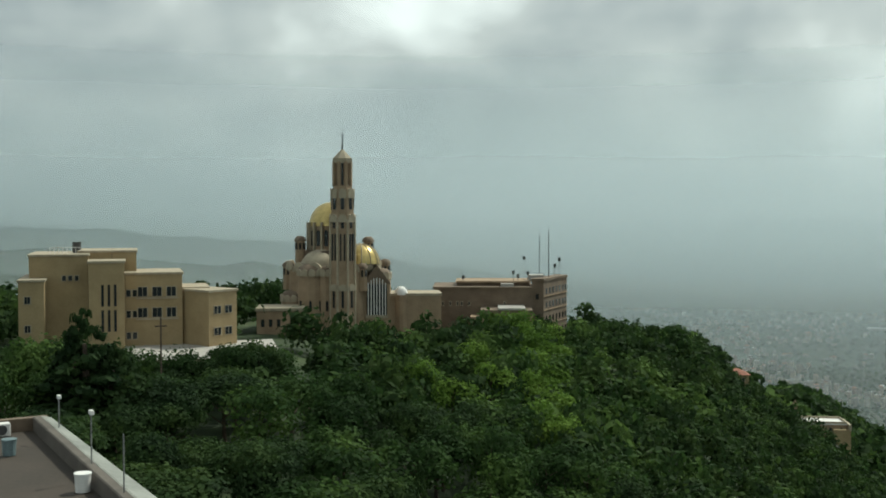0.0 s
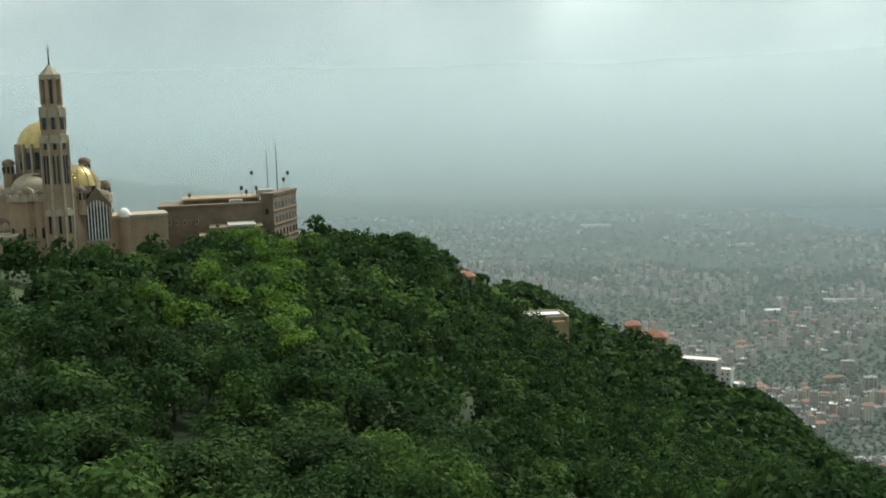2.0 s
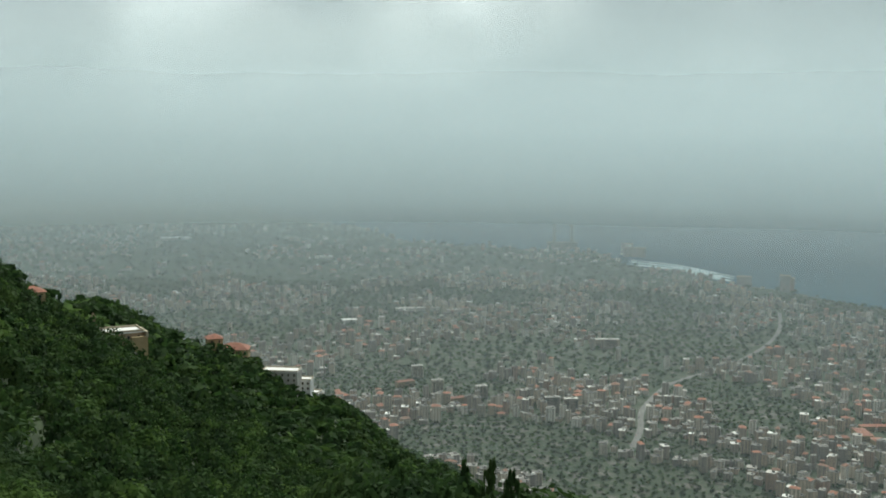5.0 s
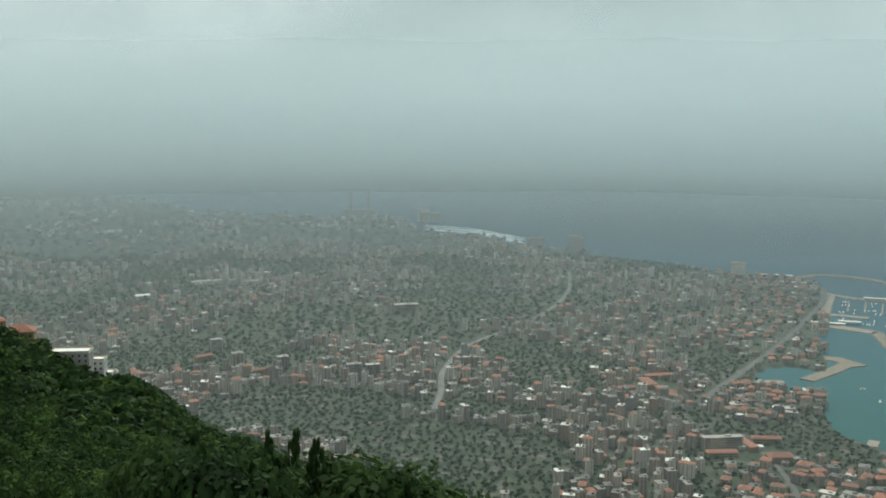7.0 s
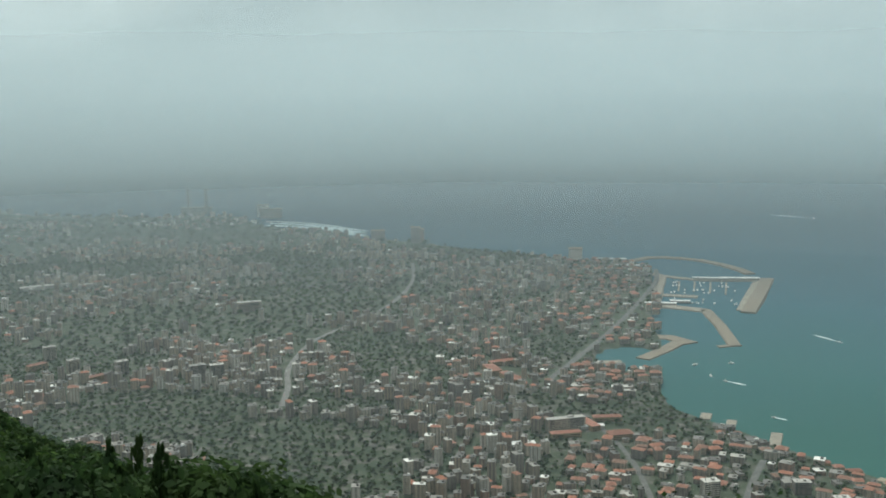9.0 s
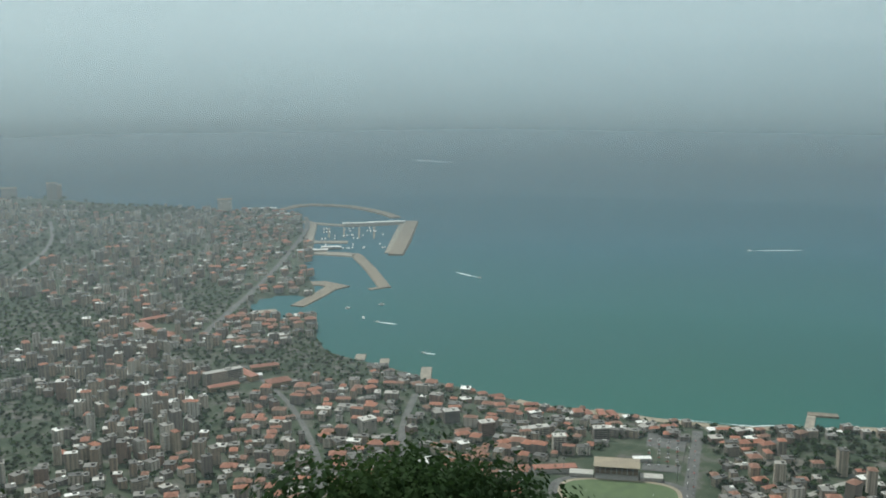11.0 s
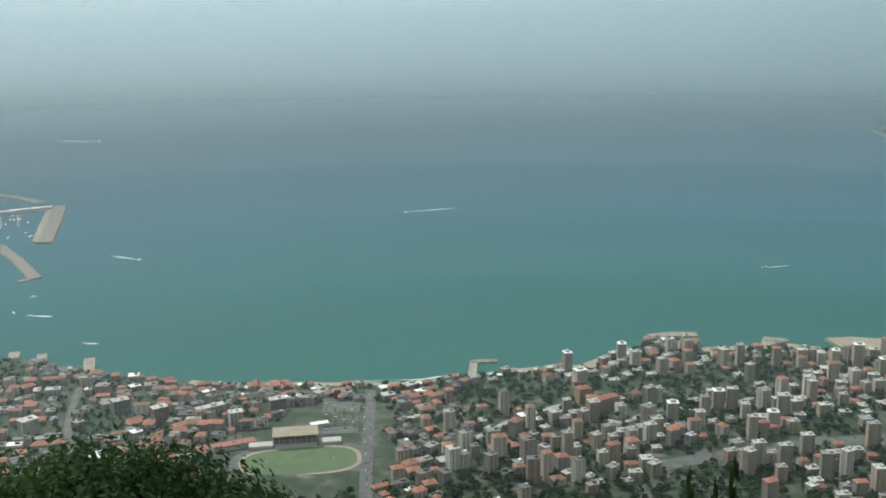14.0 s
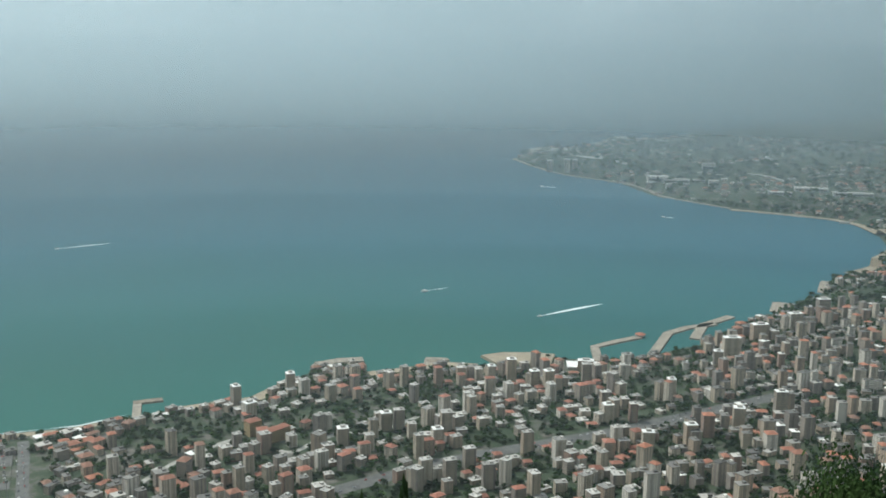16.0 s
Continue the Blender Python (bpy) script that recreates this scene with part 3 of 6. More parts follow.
def town_mesh(rows, name, label):
    B = boxes(rows[:, 0], rows[:, 1], rows[:, 2] - 3, rows[:, 3], rows[:, 4], rows[:, 5] + 3, rows[:, 6])
    n = len(rows)
    red = rows[:, 7] > 0.5
    base = np.arange(n)[:, None] * 8
    walls = np.concatenate([base + np.array([[0, 1, 5, 4]]), base + np.array([[1, 2, 6, 5]]), base + np.array([[2, 3, 7, 6]]), base + np.array([[3, 0, 4, 7]])])
    verts = [B.reshape(-1, 3)]
    faces = [walls]
    idx = [np.zeros(len(walls))]
    count = n * 8
    # flat roofs: a slab with a stair head
    fl = rows[~red]
    for slab, (sx, sy, z0, hh, off) in enumerate(((1.04, 1.04, 0.0, 0.5, 0.0), (0.3, 0.34, 0.5, 2.4, 0.22))):
        c, s = np.cos(fl[:, 6]), np.sin(fl[:, 6])
        S = boxes(fl[:, 0] + off * fl[:, 3] * c, fl[:, 1] + off * fl[:, 3] * s, fl[:, 2] + fl[:, 5] + z0, fl[:, 3] * sx, fl[:, 4] * sy, np.full(len(fl), hh), fl[:, 6])
        b = count + np.arange(len(fl))[:, None] * 8
        q = np.concatenate([b + np.array([w_]) for w_ in ([0, 1, 5, 4], [1, 2, 6, 5], [2, 3, 7, 6], [3, 0, 4, 7], [4, 5, 6, 7])])
        verts.append(S.reshape(-1, 3))
        faces.append(q)
        idx.append(np.full(len(q), 1))
        count += len(fl) * 8
    rd = rows[red]
    E_ = boxes(rd[:, 0], rd[:, 1], rd[:, 2] + rd[:, 5], rd[:, 3] * 1.08, rd[:, 4] * 1.1, rd[:, 4] * 0.26, rd[:, 6])
    mid = E_[:, 4:].mean(1, keepdims=True)
    ax = (E_[:, 5:6] - E_[:, 4:5]) / 2
    k = np.clip(1 - rd[:, 4] / rd[:, 3], 0.05, 1)[:, None, None]
    ridge = np.concatenate([mid - ax * k, mid + ax * k], 1)
    V = np.concatenate([E_[:, :4], ridge], 1)
    b = count + np.arange(len(rd))[:, None] * 6
    quads = np.concatenate([b + np.array([[0, 1, 5, 4]]), b + np.array([[2, 3, 4, 5]])])
    tris = np.concatenate([b + np.array([[1, 2, 5]]), b + np.array([[3, 0, 4]])])
    verts.append(V.reshape(-1, 3))
    idx.append(np.full(len(quads) + len(tris), 2))
    allf = [tuple(f) for part_ in faces + [quads, tris] for f in part_.tolist()]
    return tagged(mesh_from(name, warp_many(np.concatenate(verts)), allf, [M_FACADE, M_FLAT, M_TILES], index=np.concatenate(idx)), label, "buildings", kind="stuff")


NEAR = (TOWN[:, 8] > 1290) & (TOWN[:, 8] < 1900) & (TOWN[:, 9] > 80) & (TOWN[:, 9] < 121)
NEAR &= np.cumsum(NEAR) <= 300
town_mesh(TOWN[~NEAR], "town_buildings", "dense town of pale apartment blocks and red tiled roofs")

# ---- trees ----


def leaf_crown(rs, clumps, leaves, size, spread, flat=1.0, tall=1.0):
    """Leaf sprays scattered over a few clumps: vertices and faces about the crown's middle, 1 unit across."""
    v, f = [], []
    for _ in range(clumps):
        th, u = rs.uniform(0, 2 * math.pi), rs.uniform(0, 1)
        rad = spread * math.sqrt(u)
        c = np.array([rad * math.cos(th), rad * math.sin(th), rs.uniform(-0.42, 0.5) * (1 - 0.6 * u) * tall])
        cr = rs.uniform(0.2, 0.34)
        for _ in range(leaves):
            d = rs.normal(0, 1, 3)
            d /= np.linalg.norm(d)
            if d[2] < -0.5:
                d[2] *= -0.6
            p = c + d * cr * rs.uniform(0.75, 1.08) * np.array([1, 1, flat])
            nrm = d + rs.normal(0, 0.3, 3)
            nrm /= np.linalg.norm(nrm)
            t1 = np.cross(nrm, rs.normal(0, 1, 3))
            t1 /= np.linalg.norm(t1)
            t2 = np.cross(nrm, t1)
            s = size * rs.uniform(0.6, 1.3)
            b = len(v)
            v += [p - t1 * s, p - t2 * s * 0.6, p + t1 * s, p + t2 * s * 0.6]
            f.append((b, b + 1, b + 2, b + 3))
    return np.array(v), np.array(f)


def many_crowns(name, protos, X, Y, Z, wid, hgt, mats, label, category="trees", lift=0.55):
    V, F, I, c = [], [], [], 0
    rs = np.random.default_rng(11)
    for x, y, z, w_, h in zip(X, Y, Z, wid, hgt):
        k = rs.integers(len(protos))
        pv, pf, mi = protos[k]
        a = rs.uniform(0, 2 * math.pi)
        ca, sa = math.cos(a), math.sin(a)
        q = np.column_stack([(pv[:, 0] * ca - pv[:, 1] * sa) * w_ + x, (pv[:, 0] * sa + pv[:, 1] * ca) * w_ + y, pv[:, 2] * h + z + h * lift])
        V.append(q)
        F.append(pf + c)
        I.append(np.full(len(pf), mi))
        c += len(pv)
    return tagged(mesh_from(name, warp_many(np.concatenate(V)), np.concatenate(F).tolist(), mats, index=np.concatenate(I)), label, category, kind="stuff")


rs0 = np.random.default_rng(3)
LOW = [(*leaf_crown(rs0, 5, 5, 0.26, 0.3), i % 2) for i in range(6)]
MID = [(*leaf_crown(rs0, 9, 17, 0.095, 0.34), i % 2) for i in range(8)]

# woods on the slopes
rng = np.random.default_rng(21)
X, Y, a, r, z = scatter(5.6, -34, 46, 165, 430, 0.45)
BUILT = [(-16.5, 200, 34), (-13, 190, 22), (-12, 205, 22), (-5.2, 262, 26), (-8, 240, 14), (-2, 262, 16), (-0.4, 289, 14), (2.4, 289, 15), (5.4, 293, 12), (1.6, 274, 10), (18.9, 420, 6), (19.4, 428, 11), (25.1, 640, 12), (27.8, 650, 16)]


def off_buildings(X, Y):
    k = np.ones(X.size, bool)
    for ba, br, bd in BUILT:
        bx, by = xy(ba, br)
        k &= np.hypot(X - bx, Y - by) > bd
    return k


k = off_buildings(X, Y)
X, Y, z, r = X[k], Y[k], z[k], r[k]
many_crowns("woods", MID, X, Y, z, rng.uniform(6, 10, X.size), rng.uniform(5, 9.5, X.size), [M_LEAF, M_PINE], "dense green woods of pine and oak on the slope")
X, Y, a, r, z = scatter(8.5, 0, 60, 430, 1150, 0.45)
k = z > 95
X, Y, z = X[k], Y[k], z[k]
many_crowns("far_woods", LOW, X, Y, z, rng.uniform(8, 13, X.size), rng.uniform(5, 9, X.size), [M_LEAF, M_PINE], "dark woods falling away towards the plain")
# trees and hedges among the houses
for cell, az0, az1, r0, r1, sc in ((15.5, 24, 134, 1050, 2700, 0.8), (27, 14, 134, 2700, 4300, 1.2), (80, -8, 134, 4300, 8800, 1.9)):
    X, Y, a, r, z = scatter(cell, az0, az1, r0, r1, 0.5)
    g = 1.2 * field(X, Y, 330.0, 3.1) + 0.6 * field(X, Y, 110.0, 7.7)
    k = clear_of(X, Y, a, r, 4.0) & (rng.uniform(0, 1, X.size) < np.where(g > np.where(a < 62, 0.05, 0.2), 0.95, np.where(a < 62, 0.42, np.where(a > 92, 0.7, 0.5))))
    X, Y, z, sc = X[k], Y[k], z[k], np.where(a[k] > 80, 1.45, 1.0) * sc
    many_crowns("town_trees", LOW, X, Y, z, rng.uniform(8, 16, X.size) * sc, rng.uniform(5, 9, X.size) * sc, [M_TOWN_LEAF, M_PINE], "dark green trees between the houses")

# ---- building blocks ----


def part(name, bm, mat, parent=None, label="", smooth=False):
    me = bpy.data.meshes.new(name)
    bm.normal_update()
    bm.to_mesh(me)
    bm.free()
    me.materials.append(mat)
    if smooth:
        me.polygons.foreach_set("use_smooth", np.ones(len(me.polygons), dtype=bool))
    ob = new(name, me)
    ob.parent = parent
    if label:
        ob["label"] = label
    return ob


def box(x0, x1, y0, y1, z0, z1, bm=None, bev=0.0):
    bm = bm or bmesh.new()
    r = bmesh.ops.create_cube(bm, size=1.0, matrix=Matrix.Translation(((x0 + x1) / 2, (y0 + y1) / 2, (z0 + z1) / 2)) @ Matrix.Diagonal((x1 - x0, y1 - y0, z1 - z0, 1)))
    if bev:
        bmesh.ops.bevel(bm, geom=list({e for v in r["verts"] for e in v.link_edges}), offset=bev, segments=1, affect="EDGES")
    return bm


def prism(n, r0, r1, z0, z1, cx=0.0, cy=0.0, bm=None, turn=None):
    bm = bm or bmesh.new()
    m = Matrix.Translation((cx, cy, (z0 + z1) / 2)) @ Matrix.Rotation(math.pi / n if turn is None else turn, 4, "Z")
    bmesh.ops.create_cone(bm, cap_ends=True, segments=n, radius1=r0, radius2=r1, depth=z1 - z0, matrix=m)
    return bm


def dome(r, h, z0, cx=0.0, cy=0.0, n=24, bm=None, rings=7):
    bm = bm or bmesh.new()
    loops = []
    for i in range(rings):
        t = i / rings * math.pi / 2
        loops.append([bm.verts.new((cx + r * math.cos(t) * math.cos(2 * math.pi * k / n), cy + r * math.cos(t) * math.sin(2 * math.pi * k / n), z0 + h * math.sin(t))) for k in range(n)])
    top = bm.verts.new((cx, cy, z0 + h))
    for a, b in zip(loops, loops[1:]):
        for k in range(n):
            bm.faces.new((a[k], a[(k + 1) % n], b[(k + 1) % n], b[k]))
    for k in range(n):
        bm.faces.new((loops[-1][k], loops[-1][(k + 1) % n], top))
    return bm


def rod(p, q, r, bm=None, n=6, r2=None):
    bm = bm or bmesh.new()
    p, q = Vector(p), Vector(q)
    m = Matrix.Translation((p + q) / 2) @ (q - p).to_track_quat("Z", "Y").to_matrix().to_4x4()
    bmesh.ops.create_cone(bm, cap_ends=True, segments=n, radius1=r, radius2=r if r2 is None else r2, depth=(q - p).length, matrix=m)
    return bm


def arch(w_, h, y0, y1, cx, z0, bm=None, n=8):
    """A solid round-headed panel that stands in x-z and reaches from y0 to y1."""
    bm = bm or bmesh.new()
    pts = [(cx - w_ / 2, z0), (cx + w_ / 2, z0)]
    for i in range(n + 1):
        t = math.pi * i / n
        pts.append((cx + w_ / 2 * math.cos(t), z0 + h - w_ / 2 + w_ / 2 * math.sin(t)))
    a = [bm.verts.new((x, y0, z)) for x, z in pts]
    b = [bm.verts.new((x, y1, z)) for x, z in pts]
    bm.faces.new(a)
    bm.faces.new(b[::-1])
    for i in range(len(pts)):
        j = (i + 1) % len(pts)
        bm.faces.new((a[j], a[i], b[i], b[j]))
    return bm


def turned(bm, angle, cx=0.0, cy=0.0):
    bmesh.ops.rotate(bm, verts=bm.verts, cent=(cx, cy, 0), matrix=Matrix.Rotation(angle, 3, "Z"))
    return bm


def thing(name, az, r, z, label, category, spin=0.0, group=""):
    """An Empty at a thing's base; its y axis points away from the view point."""
    x, y = xy(az, r)
    ob = new(name)
    ob.matrix_world = pose(x, y, z, 0, 0, -az + spin)
    return tagged(ob, label, category, group)


# ---- hilltop: church ----
def basilica():
    b = thing("basilica", -5.3, 255, 609, "cream stone byzantine basilica with gilded domes and a tall bell tower", "church")
    # heights from the thing's base
    part("body", turned(prism(8, 12.2, 11.6, 0, 17.6, -2.2, 12), 0.1, -2.2, 12), M_STONE, b)
    cor = part("cornice", prism(16, 11.5, 11.6, 16.5, 17.1, -2.2, 12), M_TRIM, b, "pale stone cornice")
    for k in range(16):
        t = 2 * math.pi * k / 16
        bm = arch(3.6, 1.9, -0.35, 0.35, 0, 0)
        bmesh.ops.transform(bm, verts=bm.verts, matrix=Matrix.Translation((-2.2 + 11.4 * math.sin(t), 12 - 11.4 * math.cos(t), 17.0)) @ Matrix.Rotation(t, 4, "Z"))
        part("scallop", bm, M_TRIM, cor)
    part("upper_body", prism(8, 9.4, 8.6, 17.6, 21.5, -1.5, 12), M_STONE_DARK, b)
    part("drum", prism(16, 5.3, 5.1, 20, 27.6, -2.9, 12), M_STONE, b)
    for k in range(16):
        t = 2 * math.pi * k / 16
        part("buttress", _moved(turned(box(-0.25, 0.25, -5.9, -4.8, 21.5, 28.3, bev=0.06), t), -2.9, 12), M_TRIM, b)
        part("window", _moved(turned(arch(0.95, 3.8, -5.34, -4.9, 0, 22.6), t + math.pi / 16), -2.9, 12), M_GLASS, b)
    d = part("dome", dome(5.25, 5.8, 27.4, -2.9, 12, 32, rings=9), M_GOLD, b, "gilded main dome", smooth=True)
    part("finial", rod((-2.9, 12, 33.0), (-2.9, 12, 34.4), 0.08), M_GOLD, d)
    # half domes before the drum
    part("half_dome", dome(4.9, 4.2, 17.6, -5.2, 6.5, 24), M_TRIM, b, "plain pale stone half dome", smooth=True)
    hd = part("half_dome", dome(4.4, 4.7, 18.4, 4.5, 7.5, 24), M_GOLD, b, "gilded half dome with pale ribs", smooth=True)
    for k in range(12):
        t = 2 * math.pi * k / 12
        bm = bmesh.new()
        for i in range(6):
            p = [(4.5 + 4.45 * math.cos(u) * math.cos(t), 7.5 + 4.45 * math.cos(u) * math.sin(t), 18.4 + 4.75 * math.sin(u)) for u in (i * math.pi / 12, (i + 1) * math.pi / 12)]
            rod(p[0], p[1], 0.13, bm, 4)
        part("rib", bm, M_TRIM, hd)
    # apses
    for cx, cy, r, h in ((-7.2, 3.6, 3.5, 16.8), (-3.4, 2.2, 2.6, 16.8), (-11.6, 7.5, 3.2, 10.5), (-13.6, 9.5, 2.6, 7.2), (8.8, 10.5, 3.0, 15.6)):
        a = part("apse", prism(14, r, r * 0.97, 0, h, cx, cy), M_STONE, b)
        part("apse_roof", dome(r * 1.02, r * 0.55, h, cx, cy, 14, rings=4), M_STONE_DARK, a, smooth=True)
        for k in range(7):
            t = -1.5 + k * 0.5
            bm = arch(r * 0.46, 1.7, -0.14, 0.14, 0, 0)
            bmesh.ops.transform(bm, verts=bm.verts, matrix=Matrix.Translation((cx + r * 1.02 * math.sin(t), cy - r * 1.02 * math.cos(t), h - 1.1)) @ Matrix.Rotation(t, 4, "Z"))
            part("blind_arch", bm, M_TRIM, a)
        for k in range(3):
            t = -0.9 + k * 0.8
            part("window", _moved(turned(arch(0.55, 2.4, -r * 1.01, -r * 0.9, 0, h * 0.45), t), cx, cy), M_GLASS, a)
    # corner turrets
    for cx, cy, h in ((-10.2, 9.0, 25.4), (6.2, 9.0, 25.2), (-13.2, 10.5, 19.2), (10.4, 12.0, 19.6), (4.6, 3.4, 19.0)):
        t = part("turret", prism(8, 1.35, 1.25, 12, h - 1.6, cx, cy), M_STONE, b)
        part("turret_cap", dome(1.5, 1.3, h - 1.6, cx, cy, 10, rings=4), M_STONE_DARK, t, smooth=True)
        for k in range(8):
            part("window", _moved(turned(arch(0.5, 1.6, -1.3, -1.12, 0, h - 3.6), k * math.pi / 4), cx, cy), M_GLASS, t)
    # gabled arm with its great window
    arm = part("gabled_arm", box(5.0, 11.2, 3.5, 12, 0, 13.8), M_STONE, b)
    bm = bmesh.new()
    v = [bm.verts.new(p) for p in ((4.7, 3.2, 13.6), (11.5, 3.2, 13.6), (8.1, 3.2, 18.2), (4.7, 12, 13.6), (11.5, 12, 13.6), (8.1, 12, 18.2))]
    for f in ((0, 1, 2), (5, 4, 3), (0, 2, 5, 3), (1, 4, 5, 2), (0, 3, 4, 1)):
        bm.faces.new([v[i] for i in f])
    part("gable", bm, M_STONE_DARK, arm)
    gw = part("great_window", arch(4.9, 9.0, 3.28, 3.6, 8.1, 6.2, n=12), M_GLASS, arm)
    for k in range(7):
        x = 8.1 + (k - 3) * 0.68
        top = 6.2 + 6.5 + math.sqrt(max(0.2, 2.4 ** 2 - (x - 8.1) ** 2))
        part("mullion", box(x - 0.12, x + 0.12, 3.05, 3.4, 6.2, top), M_WHITE, gw, "")
    part("arch_band", box(5.4, 10.8, 3.1, 3.5, 5.5, 6.1), M_TRIM, arm)
    # bell tower
    T = part("bell_tower", prism(8, 3.2, 2.95, 0, 29.5), M_STONE, b)
    for k in range(8):
        t = k * math.pi / 4
        part("pilaster", turned(box(-0.24, 0.24, -3.32, -2.7, 0, 29.0, bev=0.08), t + math.pi / 8), M_TRIM, T)
        for x in (-0.55, 0.55):
            part("window_slit", turned(arch(0.34, 6.2, -3.0, -2.5, x * 0.8, 19.5), t), M_GLASS, T)
        part("window_slit", turned(arch(0.5, 4.2, -3.08, -2.6, 0, 8.5), t), M_GLASS, T)
        part("window_slit", turned(arch(0.7, 1.5, -2.86, -2.4, 0, 27.0), t), M_GLASS, T)
        part("arch_hood", turned(arch(2.0, 1.9, -3.1, -2.5, 0, 28.4), t), M_TRIM, T)
        part("arch_hood", turned(arch(1.9, 1.6, -3.16, -2.7, 0, 12.4), t), M_TRIM, T)
        part("window", turned(arch(0.8, 3.0, -2.75, -2.2, 0, 31.4), t), M_GLASS, T)
        part("gablet", turned(arch(1.7, 2.3, -2.85, -2.2, 0, 34.0), t), M_TRIM, T)
    part("second_stage", prism(8, 2.85, 2.7, 29.5, 35.4), M_STONE, T)
    # solid dark core, painted as the shade inside the open belfry
    part("belfry_core", prism(8, 1.5, 1.5, 35.4, 43.0), M_GLASS, T, "dark core in place of the open belfry's shade")
    part("belfry_base", prism(8, 2.45, 2.3, 35.4, 37.0), M_STONE, T)
    for k in range(8):
        part("belfry_pier", turned(box(-0.42, 0.42, -2.4, -1.6, 36.8, 42.6, bev=0.1), k * math.pi / 4 + math.pi / 8), M_STONE, T)
    part("belfry_ring", prism(8, 2.35, 2.5, 42.2, 43.3), M_TRIM, T)
    part("cap", prism(8, 2.3, 0.35, 43.3, 45.4), M_TRIM, T)
    part("spire", rod((0, 0, 45.0), (0, 0, 50.2), 0.28, r2=0.05), M_DARKMETAL, T)
    part("cross_arm", box(-0.5, 0.5, -0.06, 0.06, 48.6, 48.8), M_DARKMETAL, T)
    # low forebuildings
    w = part("forecourt_house", box(-19.6, -9.0, -6, 4, 0, 8.2, bev=0.1), M_STONE, b)
    for x in (-18.2, -16.4, -14.6, -11.6):
        part("window", box(x - 0.4, x + 0.4, -6.08, -5.8, 4.6, 6.3), M_GLASS, w)
    part("parapet", box(-19.9, -8.8, -6.3, 4.2, 8.2, 8.9), M_TRIM, w)
    part("side_chapel", dome(1.7, 2.2, 10.5, 14.2, 9, 16), M_WHITE, b, "white vaulted roof", smooth=True)
    part("side_chapel_wall", prism(12, 1.8, 1.8, 0, 10.6, 14.2, 9), M_STONE, b)
    part("link_wing", box(11, 24, 8, 18, 0, 10.4), M_STONE, b)
    part("link_parapet", box(10.8, 24.2, 7.7, 18.2, 10.4, 11.0), M_TRIM, b)


def _moved(bm, x, y, z=0.0):
    bmesh.ops.translate(bm, verts=bm.verts, vec=(x, y, z))
    return bm


basilica()


def window_unit(parent, x, y, z, w_=1.1, h=1.3, panes=2):
    f = part("window", box(x - w_ / 2 - 0.12, x + w_ / 2 + 0.12, y - 0.10, y + 0.1, z - 0.14, z + h + 0.12), M_TRIM, parent)
    for i in range(panes):
        a = x - w_ / 2 + w_ * i / panes
        part("pane", box(a + 0.04, a + w_ / panes - 0.04, y - 0.14, y + 0.02, z, z + h), M_GLASS, f)


